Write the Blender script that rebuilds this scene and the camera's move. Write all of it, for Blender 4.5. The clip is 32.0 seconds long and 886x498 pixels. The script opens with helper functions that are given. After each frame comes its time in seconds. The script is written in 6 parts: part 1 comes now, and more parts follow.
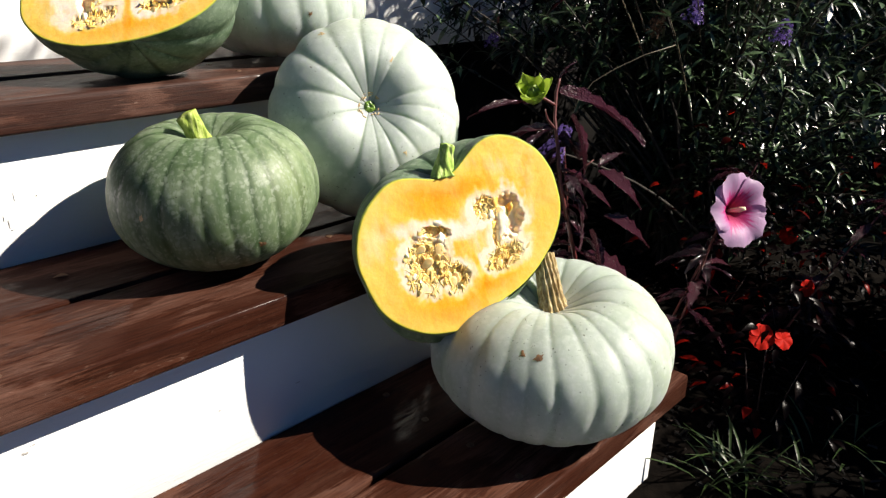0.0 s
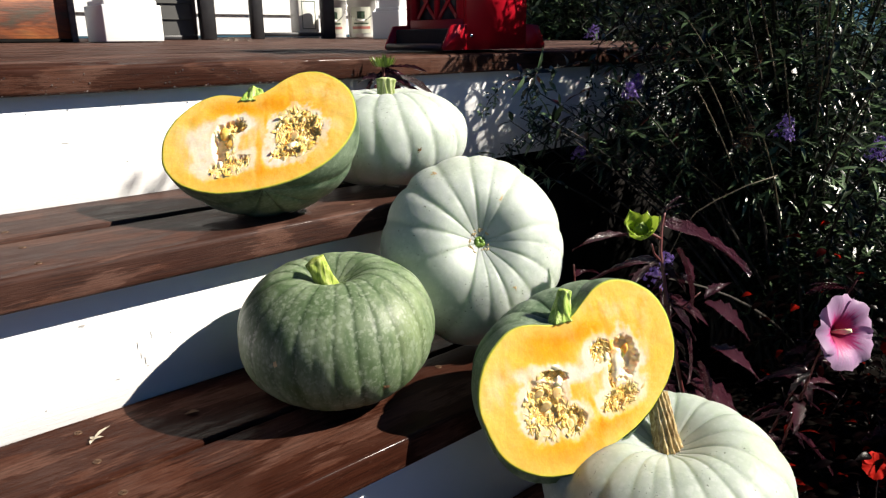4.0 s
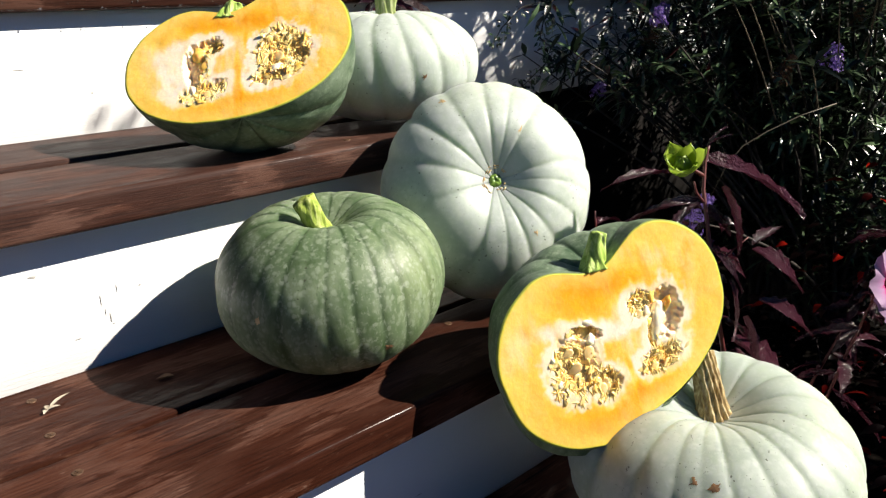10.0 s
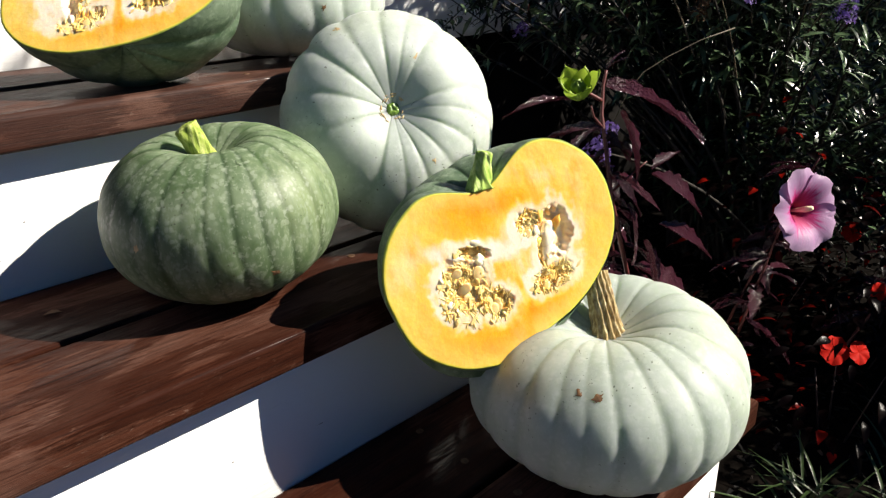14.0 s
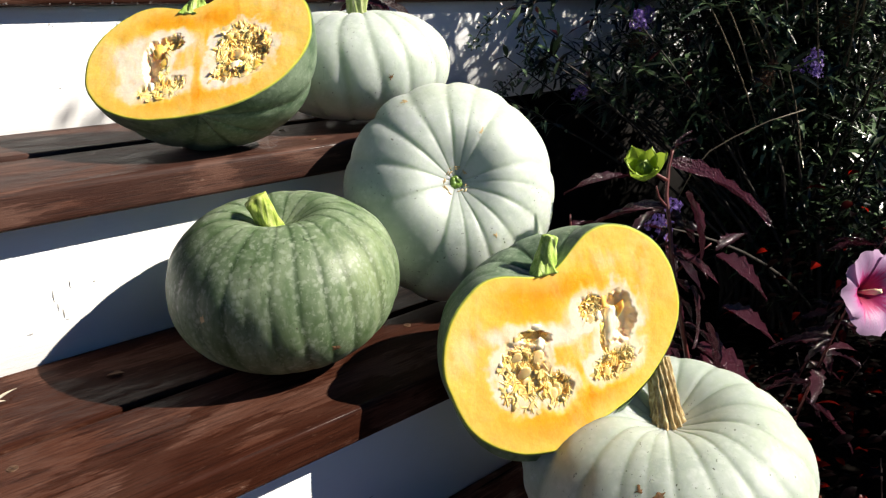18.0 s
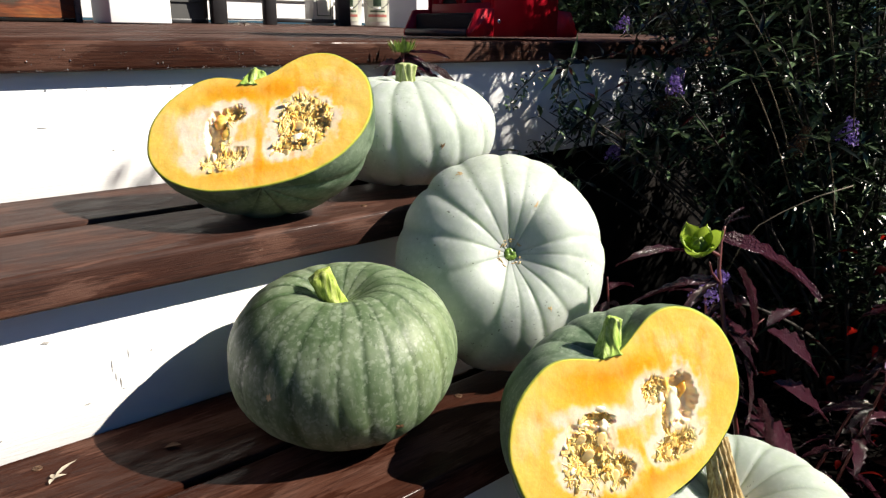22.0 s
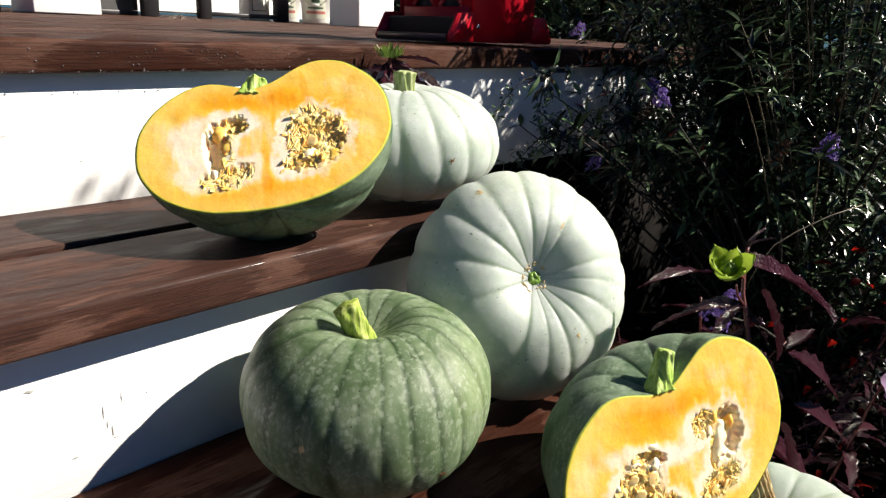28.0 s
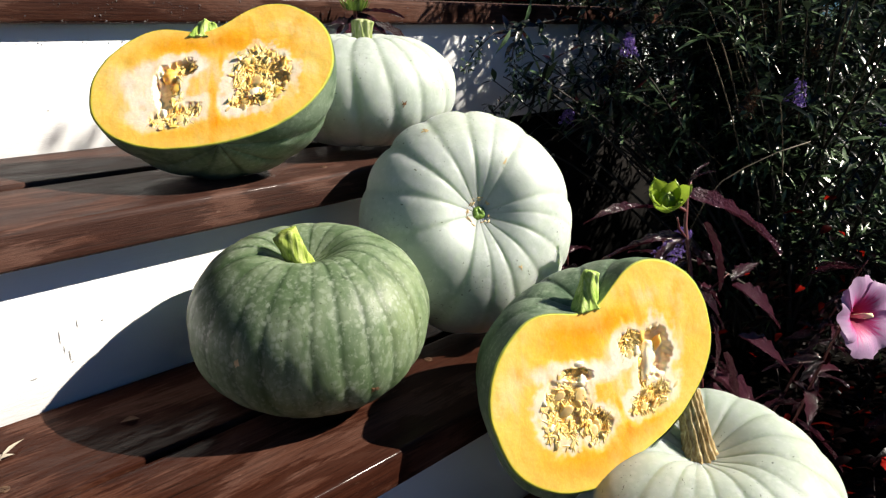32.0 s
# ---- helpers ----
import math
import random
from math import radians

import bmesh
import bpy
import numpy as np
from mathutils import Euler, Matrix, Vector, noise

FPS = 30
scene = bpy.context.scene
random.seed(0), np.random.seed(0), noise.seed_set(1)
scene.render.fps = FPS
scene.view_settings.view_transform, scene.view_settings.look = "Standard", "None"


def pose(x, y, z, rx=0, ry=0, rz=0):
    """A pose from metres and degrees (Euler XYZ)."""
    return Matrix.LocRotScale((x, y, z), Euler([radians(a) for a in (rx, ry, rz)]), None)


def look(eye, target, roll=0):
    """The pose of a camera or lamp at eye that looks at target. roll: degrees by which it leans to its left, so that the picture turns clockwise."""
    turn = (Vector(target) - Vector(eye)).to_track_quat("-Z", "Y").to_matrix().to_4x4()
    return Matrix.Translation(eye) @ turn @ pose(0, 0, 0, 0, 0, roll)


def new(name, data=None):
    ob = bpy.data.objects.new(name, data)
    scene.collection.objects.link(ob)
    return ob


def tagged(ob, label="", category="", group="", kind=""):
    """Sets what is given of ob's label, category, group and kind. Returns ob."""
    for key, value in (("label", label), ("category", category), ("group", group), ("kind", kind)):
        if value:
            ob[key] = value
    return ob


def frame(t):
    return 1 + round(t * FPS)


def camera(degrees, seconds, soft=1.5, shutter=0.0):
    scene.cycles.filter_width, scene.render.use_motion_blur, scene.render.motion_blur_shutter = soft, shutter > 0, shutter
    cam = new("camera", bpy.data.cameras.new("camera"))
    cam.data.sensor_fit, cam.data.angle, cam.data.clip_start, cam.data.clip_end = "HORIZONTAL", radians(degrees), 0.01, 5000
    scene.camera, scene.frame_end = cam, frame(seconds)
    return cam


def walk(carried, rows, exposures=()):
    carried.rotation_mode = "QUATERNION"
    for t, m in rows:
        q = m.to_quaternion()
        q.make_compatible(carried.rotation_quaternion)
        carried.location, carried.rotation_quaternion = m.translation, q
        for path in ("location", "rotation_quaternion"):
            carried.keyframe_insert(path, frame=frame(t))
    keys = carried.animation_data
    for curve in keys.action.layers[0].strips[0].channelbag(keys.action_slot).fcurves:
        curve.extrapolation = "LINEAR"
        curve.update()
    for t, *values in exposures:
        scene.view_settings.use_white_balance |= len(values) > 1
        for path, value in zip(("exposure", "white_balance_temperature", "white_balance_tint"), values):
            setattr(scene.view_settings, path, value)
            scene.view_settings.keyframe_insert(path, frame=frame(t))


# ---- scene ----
# Pumpkins on the painted steps of a porch, beside a flower bed. x runs along the steps, y into the house.
cam = camera(63.7, 32.0, 1.3)
METRES, EYE, TILT, LEAN, TURN = 0.765, 0.703, -21.83, -0.63, -45.71
START_Y = -0.339
ROWS = [
    (0.0, 0.0, 0.0, 0.0, 0.0, 0.0, -0.0),
    (0.5, -0.0118, -0.01, 0.0177, 0.53, 0.86, -0.25),
    (1.0, -0.0196, -0.015, 0.03, 1.06, 1.81, -0.15),
    (1.5, -0.0293, -0.0181, 0.0379, 1.41, 2.43, -0.36),
    (2.0, -0.0474, -0.0243, 0.0573, 2.04, 2.98, -0.46),
    (2.5, -0.0666, -0.0277, 0.0737, 2.59, 3.72, -0.7),
    (3.0, -0.0798, -0.0307, 0.0848, 3.27, 4.28, -0.94),
    (3.5, -0.0824, -0.0334, 0.0952, 3.67, 4.85, -0.72),
    (4.0, -0.0909, -0.0379, 0.1079, 4.31, 5.37, -0.37),
    (4.5, -0.0988, -0.0358, 0.1216, 4.93, 6.28, -0.27),
    (6.5, -0.1512, 0.0466, 0.1465, 5.63, 6.2, -0.67),
    (7.0, -0.1556, 0.076, 0.1463, 5.43, 5.8, -0.48),
    (7.5, -0.1429, 0.0934, 0.1435, 4.93, 5.24, -0.35),
    (8.0, -0.1409, 0.1068, 0.1243, 4.78, 3.91, -0.21),
    (8.5, -0.1402, 0.1122, 0.1167, 4.82, 3.11, -0.08),
    (9.0, -0.1291, 0.1124, 0.1137, 4.7, 2.77, 0.04),
    (9.5, -0.1198, 0.1141, 0.1039, 4.6, 2.52, -0.06),
    (10.0, -0.1151, 0.1191, 0.0943, 4.46, 2.08, -0.12),
    (10.5, -0.1085, 0.122, 0.0875, 4.23, 1.7, 0.04),
    (11.0, -0.0961, 0.1283, 0.0795, 3.87, 1.14, 0.27),
    (11.5, -0.0788, 0.1282, 0.074, 3.27, 0.56, 0.63),
    (12.0, -0.0658, 0.1258, 0.0679, 2.75, 0.27, 1.04),
    (12.5, -0.0546, 0.1259, 0.0609, 2.27, 0.0, 1.29),
    (13.0, -0.0396, 0.1259, 0.0477, 2.03, -0.22, 1.45),
    (13.5, -0.0276, 0.1289, 0.038, 1.69, -0.52, 1.64),
    (15.5, -0.0084, 0.1356, 0.0433, 2.9, -0.6, 0.28),
    (16.0, -0.0187, 0.1393, 0.0547, 3.35, -0.07, -0.21),
    (16.5, -0.0296, 0.135, 0.0725, 4.16, 0.96, -0.56),
    (17.0, -0.0386, 0.1359, 0.0806, 4.46, 1.58, -0.92),
    (17.5, -0.0425, 0.1355, 0.0875, 4.72, 1.96, -0.97),
    (18.0, -0.0471, 0.1322, 0.0948, 4.94, 2.22, -1.05),
    (18.5, -0.0542, 0.1315, 0.1001, 5.15, 2.49, -1.16),
    (19.0, -0.0642, 0.1307, 0.1098, 5.28, 2.69, -1.21),
    (19.5, -0.0715, 0.1285, 0.1148, 5.5, 3.14, -1.29),
    (20.0, -0.0751, 0.1288, 0.1207, 5.71, 3.48, -1.27),
    (20.5, -0.0849, 0.1252, 0.1249, 5.83, 3.76, -1.52),
    (21.0, -0.0914, 0.1285, 0.1335, 5.65, 3.98, -1.66),
    (21.5, -0.1047, 0.1252, 0.14, 5.4, 4.29, -1.79),
    (22.0, -0.1264, 0.116, 0.1484, 4.9, 4.87, -1.99),
    (22.5, -0.1537, 0.1132, 0.1555, 3.38, 5.16, -1.74),
    (23.0, -0.1857, 0.1029, 0.165, 2.78, 5.31, -1.37),
    (23.5, -0.1983, 0.1063, 0.1665, 2.7, 5.16, -0.6),
    (24.0, -0.205, 0.1228, 0.1692, 1.99, 4.39, 0.13),
    (24.5, -0.2187, 0.1332, 0.1742, 1.32, 4.43, 0.4),
    (25.0, -0.23, 0.1378, 0.1784, 0.76, 4.54, 0.16),
    (25.5, -0.2391, 0.1481, 0.18, 0.29, 4.61, -0.32),
    (27.5, -0.2679, 0.1801, 0.1868, -1.3, 4.85, -1.3),
    (28.0, -0.2703, 0.1783, 0.1867, -1.39, 4.89, -1.2),
    (28.5, -0.2674, 0.1817, 0.1786, -1.36, 4.95, -1.31),
    (29.0, -0.2615, 0.1748, 0.1709, -1.02, 4.74, -1.59),
    (29.5, -0.25, 0.1669, 0.1646, -0.86, 4.65, -1.56),
    (30.0, -0.241, 0.1631, 0.1556, -0.63, 4.51, -1.53),
    (30.5, -0.2264, 0.162, 0.1484, -0.52, 3.94, -1.37),
    (31.0, -0.2156, 0.1564, 0.1422, -0.25, 3.79, -1.03),
    (31.5, -0.1927, 0.152, 0.133, 0.02, 3.63, -0.73),
    (32.0, -0.1695, 0.1471, 0.1226, 0.05, 3.28, -0.56),
]
walk(cam, [(t, pose(0, START_Y, EYE, TILT, LEAN, TURN) @ pose(METRES * x, METRES * y, METRES * z, 90 + pitch, roll, yaw)) for t, x, y, z, yaw, pitch, roll in ROWS])

# ---- light ----
SUN_AZ, SUN_EL = 46.0, 38.5          # degrees from the front of the steps towards their far end; height
scene.view_settings.exposure = 0.97
world = bpy.data.worlds.new("sky")
scene.world = world
world.use_nodes = True
wn = world.node_tree
bg = wn.nodes["Background"]
sky = wn.nodes.new("ShaderNodeTexSky")
sky.sky_type = "NISHITA"
sky.sun_disc = False
sky.dust_density, sky.ozone_density = 0.2, 4.0
sky.sun_elevation = radians(SUN_EL)
sky.sun_rotation = radians(180 - SUN_AZ)
deep = wn.nodes.new("ShaderNodeMix")     # a clear, deep blue autumn sky
deep.data_type, deep.blend_type = "RGBA", "MULTIPLY"
deep.inputs[0].default_value = 1.0
deep.inputs[7].default_value = (0.46, 0.95, 1.60, 1)
wn.links.new(sky.outputs[0], deep.inputs[6])
wn.links.new(deep.outputs[2], bg.inputs[0])
bg.inputs[1].default_value = 0.0145
sun = new("sun", bpy.data.lights.new("sun", "SUN"))
sun.data.energy, sun.data.angle, sun.data.color = 5.0, radians(0.53), (1.0, 0.92, 0.80)
SUN_DIR = Vector((math.sin(radians(SUN_AZ)) * math.cos(radians(SUN_EL)), -math.cos(radians(SUN_AZ)) * math.cos(radians(SUN_EL)), math.sin(radians(SUN_EL))))
sun.matrix_world = look(SUN_DIR * 10, (0, 0, 0))

# ---- dimensions ----
RISE, RUN, THICK, LIP = 0.1886, 0.2509, 0.0369, 0.033
DECK_Y, DECK_Z, DECK_FALL = 0.791, 0.759, 0.0175   # the deck falls a little towards the steps
STEP_L, STEP_R = -1.5, 0.825
rng = random.Random(7)


# ---- materials ----
def mat(name, rough=0.6, metal=0.0, spec=0.5):
    m = bpy.data.materials.new(name)
    m.use_nodes = True
    b = m.node_tree.nodes["Principled BSDF"]
    b.inputs["Roughness"].default_value = rough
    b.inputs["Metallic"].default_value = metal
    b.inputs["Specular IOR Level"].default_value = spec
    return m, m.node_tree, b


def coords(nt, kind="Object", scale=(1, 1, 1), rot=(0, 0, 0)):
    tc = nt.nodes.new("ShaderNodeTexCoord")
    mp = nt.nodes.new("ShaderNodeMapping")
    mp.inputs["Scale"].default_value = scale
    mp.inputs["Rotation"].default_value = rot
    nt.links.new(tc.outputs[kind], mp.inputs[0])
    return mp.outputs[0]


def noise_tex(nt, vec, scale, detail=4.0, rough=0.55, dist=0.0):
    n = nt.nodes.new("ShaderNodeTexNoise")
    n.inputs["Scale"].default_value = scale
    n.inputs["Detail"].default_value = detail
    n.inputs["Roughness"].default_value = rough
    n.inputs["Distortion"].default_value = dist
    if vec is not None:
        nt.links.new(vec, n.inputs["Vector"])
    return n.outputs["Fac"]


def ramp(nt, fac, stops):
    r = nt.nodes.new("ShaderNodeValToRGB")
    e = r.color_ramp.elements
    while len(e) < len(stops):
        e.new(0.5)
    for el, (p, c) in zip(e, stops):
        el.position = p
        el.color = (*c, 1) if len(c) == 3 else c
    nt.links.new(fac, r.inputs[0])
    return r.outputs[0]


def mixc(nt, fac, a, b, mode="MIX"):
    m = nt.nodes.new("ShaderNodeMix")
    m.data_type, m.blend_type = "RGBA", mode
    for sock, v in ((m.inputs[0], fac), (m.inputs[6], a), (m.inputs[7], b)):
        if isinstance(v, (int, float)):
            sock.default_value = v
        elif isinstance(v, tuple):
            sock.default_value = (*v, 1) if len(v) == 3 else v
        else:
            nt.links.new(v, sock)
    return m.outputs[2]


def grey(v):
    return (v, v, v)


def bump(nt, bsdf, height, strength, distance):
    b = nt.nodes.new("ShaderNodeBump")
    b.inputs["Strength"].default_value = strength
    b.inputs["Distance"].default_value = distance
    nt.links.new(height, b.inputs["Height"])
    nt.links.new(b.outputs[0], bsdf.inputs["Normal"])
    return b


def simple(name, c1, c2, scale, rough=0.6, bump_mm=0.0, spec=0.5, metal=0.0, detail=4.0):
    m, nt, b = mat(name, rough, metal, spec)
    v = coords(nt)
    f = noise_tex(nt, v, scale, detail)
    nt.links.new(ramp(nt, f, [(0.3, c1), (0.7, c2)]), b.inputs["Base Color"])
    if bump_mm:
        bump(nt, b, f, 0.8, bump_mm / 1000)
    return m


def wood_stain(name, damp, spec, bleach=0.0):
    """Dark brown stained boards, worn and scuffed, with crisp-edged wet patches where the rain has not dried."""
    m, nt, b = mat(name, 0.4, 0.0, spec)
    rnd = nt.nodes.new("ShaderNodeObjectInfo").outputs["Random"]
    grain = noise_tex(nt, coords(nt, "Object", (1.3, 26, 26)), 6.0, 9, 0.7, 0.5)
    wear = noise_tex(nt, coords(nt, "Object", (1.1, 3, 3)), 5.0, 7, 0.65, 0.8)
    fine = noise_tex(nt, coords(nt, "Object", (5, 120, 120)), 4.0, 4, 0.65)
    base = ramp(nt, grain, [(0.28, (0.040, 0.013, 0.008)), (0.48, (0.074, 0.027, 0.016)), (0.72, (0.108, 0.046, 0.029))])
    c = mixc(nt, ramp(nt, wear, [(0.42, grey(0)), (0.62, grey(0.65))]), base, (0.135, 0.075, 0.058))
    # fine dark pores and a few long checks along the board
    c = mixc(nt, ramp(nt, fine, [(0.36, grey(0.55)), (0.50, grey(0))]), c, (0.016, 0.007, 0.005))
    check = noise_tex(nt, coords(nt, "Object", (2.2, 75, 75)), 2.0, 3, 0.5, 0.3)
    c = mixc(nt, ramp(nt, check, [(0.28, grey(0.9)), (0.33, grey(0))]), c, (0.008, 0.004, 0.003))
    knots = nt.nodes.new("ShaderNodeTexVoronoi")
    knots.inputs["Scale"].default_value = 4.5
    nt.links.new(coords(nt, "Object", (1.0, 2.4, 2.4)), knots.inputs["Vector"])
    ring = mixc(nt, 0.25, knots.outputs["Distance"], grain)
    c = mixc(nt, ramp(nt, ring, [(0.12, grey(0.8)), (0.19, grey(0))]), c, (0.030, 0.009, 0.005))
    c = mixc(nt, ramp(nt, ring, [(0.17, grey(0)), (0.20, grey(0.5)), (0.25, grey(0))]), c, (0.15, 0.055, 0.025))
    scuff = noise_tex(nt, coords(nt, "Object", (14, 45, 45)), 5.0, 8, 0.78)
    c = mixc(nt, ramp(nt, scuff, [(0.60, grey(0)), (0.68, grey(0.7))]), c, (0.21, 0.135, 0.105))
    flake = noise_tex(nt, coords(nt, "Object", (30, 60, 60)), 6.0, 4, 0.7)
    c = mixc(nt, ramp(nt, flake, [(0.715, grey(0)), (0.74, grey(0.8))]), c, (0.34, 0.29, 0.26))
    c = mixc(nt, ramp(nt, noise_tex(nt, coords(nt, "Object", (0.8, 30, 30)), 4.0, 6, 0.6), [(0.35, grey(0)), (0.65, grey(bleach))]), c, (0.20, 0.165, 0.16))
    tone = mixc(nt, rnd, (0.62, 0.60, 0.58), (0.90, 0.87, 0.84))
    c = mixc(nt, 1.0, c, tone, "MULTIPLY")
    film = noise_tex(nt, coords(nt, "Object", (5, 40, 40)), 3.0, 8, 0.75, 0.6)
    pool = mixc(nt, 0.35, noise_tex(nt, coords(nt, "Object", (1.6, 4.5, 4.5)), 4.0, 3, 0.5, 0.6), film)
    wet = ramp(nt, pool, [(0.495 + 0.16 * damp - 0.02, grey(1)), (0.495 + 0.16 * damp + 0.012, grey(0))])
    c = mixc(nt, wet, c, mixc(nt, 1.0, c, (0.47, 0.36, 0.31), "MULTIPLY"))
    nt.links.new(c, b.inputs["Base Color"])
    nt.links.new(ramp(nt, grain, [(0.3, grey(0.78)), (0.7, grey(0.58))]), b.inputs["Roughness"])
    sheen = ramp(nt, film, [(0.42, grey(0)), (0.58, grey(min(1.0, 0.05 + 0.6 * damp)))])
    nt.links.new(mixc(nt, 1.0, wet, sheen, "MULTIPLY"), b.inputs["Coat Weight"])
    b.inputs["Coat Roughness"].default_value = 0.16
    bump(nt, b, mixc(nt, 0.5, grain, fine), 0.8, 0.0012)
    return m


def white_paint():
    m, nt, b = mat("white_paint", 0.5)
    v = coords(nt, "Object")
    big = noise_tex(nt, v, 6, 5)
    fine = noise_tex(nt, coords(nt, "Object", (6, 6, 40)), 8, 4)
    chips = noise_tex(nt, v, 45, 6, 0.7)
    c = ramp(nt, big, [(0.3, (0.78, 0.79, 0.80)), (0.7, (0.84, 0.84, 0.83))])
    c = mixc(nt, ramp(nt, chips, [(0.70, grey(0)), (0.76, grey(0.6))]), c, (0.42, 0.40, 0.37))
    nt.links.new(c, b.inputs["Base Color"])
    bump(nt, b, mixc(nt, 0.4, fine, noise_tex(nt, coords(nt, "Object", (1.2, 1.2, 70)), 9, 5, 0.6)), 0.45, 0.0012)
    return m


def rind(name, low, high, spot, spot_amount, groove, spot_scale=110, rough=0.5, mottle=0.2, tint=0.5, blotch=0.0, soak=0.8, crease=0.35):
    """Pumpkin skin: mottled, with pale flecks; the furrows' shade is painted in as a deeper tint of the same skin."""
    m, nt, b = mat(name, 0.5, 0.0, 0.35)
    v = coords(nt, "Object")
    big = noise_tex(nt, v, 9, 4, 0.6)
    mid = noise_tex(nt, v, 38, 5, 0.6)
    at = nt.nodes.new("ShaderNodeAttribute")
    at.attribute_name = "furrow"
    c = mixc(nt, ramp(nt, big, [(0.3, grey(0)), (0.7, grey(1))]), low, high)
    c = mixc(nt, ramp(nt, mid, [(0.35, grey(0)), (0.7, grey(0.5))]), c, high)
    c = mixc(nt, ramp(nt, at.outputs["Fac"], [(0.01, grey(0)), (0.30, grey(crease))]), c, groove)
    tinge = noise_tex(nt, v, 6.5, 3, 0.5)
    c = mixc(nt, ramp(nt, tinge, [(0.52, grey(0)), (0.70, grey(tint))]), c, tuple(x * y for x, y in zip(high, (0.80, 0.84, 0.50))))
    vo = nt.nodes.new("ShaderNodeTexVoronoi")
    vo.inputs["Scale"].default_value = spot_scale
    vo.inputs["Randomness"].default_value = 1.0
    warp = nt.nodes.new("ShaderNodeVectorMath")
    warp.operation = "ADD"
    nv = nt.nodes.new("ShaderNodeTexNoise")
    nv.inputs["Scale"].default_value = 60
    nt.links.new(v, nv.inputs["Vector"])
    sc = nt.nodes.new("ShaderNodeVectorMath")
    sc.operation = "SCALE"
    sc.inputs[3].default_value = 0.012
    nt.links.new(nv.outputs["Color"], sc.inputs[0])
    nt.links.new(v, warp.inputs[0])
    nt.links.new(sc.outputs[0], warp.inputs[1])
    nt.links.new(warp.outputs[0], vo.inputs["Vector"])
    dots = ramp(nt, vo.outputs["Distance"], [(0.2, grey(1)), (0.42, grey(0))])
    patch = ramp(nt, noise_tex(nt, v, 22, 4), [(0.34, grey(0.1 * spot_amount)), (0.6, grey(spot_amount))])
    k = mixc(nt, 1.0, dots, patch, "MULTIPLY")
    c = mixc(nt, k, c, spot)
    if blotch:                  # larger pale scabby patches with ragged edges
        large = nt.nodes.new("ShaderNodeTexVoronoi")
        large.inputs["Scale"].default_value = 75
        nt.links.new(warp.outputs[0], large.inputs["Vector"])
        ragged = mixc(nt, 0.3, large.outputs["Distance"], noise_tex(nt, v, 170, 3, 0.6))
        c = mixc(nt, ramp(nt, ragged, [(0.26, grey(blotch)), (0.30, grey(0))]), c, spot)
    blot = ramp(nt, noise_tex(nt, coords(nt, "Object", (1.3, 1.3, 0.9)), 210, 3, 0.6, 0.4), [(0.54, grey(0)), (0.64, grey(mottle))])
    c = mixc(nt, blot, c, spot)
    streak = ramp(nt, noise_tex(nt, coords(nt, "Object", (26, 26, 5)), 1.6, 4, 0.6, 0.6), [(0.50, grey(0)), (0.66, grey(1.6 * mottle))])
    c = mixc(nt, streak, c, low)
    scratch = ramp(nt, noise_tex(nt, coords(nt, "Object", (60, 60, 14)), 2.0, 3, 0.5, 1.5), [(0.68, grey(0)), (0.74, grey(min(1.0, 1.3 * mottle)))])
    c = mixc(nt, scratch, c, tuple(0.6 * x for x in groove))
    specks = ramp(nt, noise_tex(nt, v, 230, 3, 0.6), [(0.665, grey(0)), (0.70, grey(0.85))])
    where = ramp(nt, noise_tex(nt, v, 21, 3, 0.5), [(0.44, grey(0)), (0.54, grey(1))])
    stain = ramp(nt, noise_tex(nt, v, 15, 8, 0.75), [(0.56, grey(0)), (0.72, grey(0.34))])
    c = mixc(nt, stain, c, tuple(0.55 * x for x in groove))
    c = mixc(nt, mixc(nt, 1.0, specks, where, "MULTIPLY"), c, (0.05, 0.05, 0.03))
    nt.links.new(c, b.inputs["Base Color"])
    nt.links.new(ramp(nt, mid, [(0.3, grey(rough - 0.08)), (0.7, grey(rough + 0.1))]), b.inputs["Roughness"])
    b.inputs["Subsurface Weight"].default_value = soak
    b.inputs["Subsurface Radius"].default_value = (0.030, 0.034, 0.024)
    b.inputs["Subsurface Scale"].default_value = 1.0
    bump(nt, b, mixc(nt, 0.5, mid, noise_tex(nt, v, 110, 4)), 0.35, 0.0012)
    return m


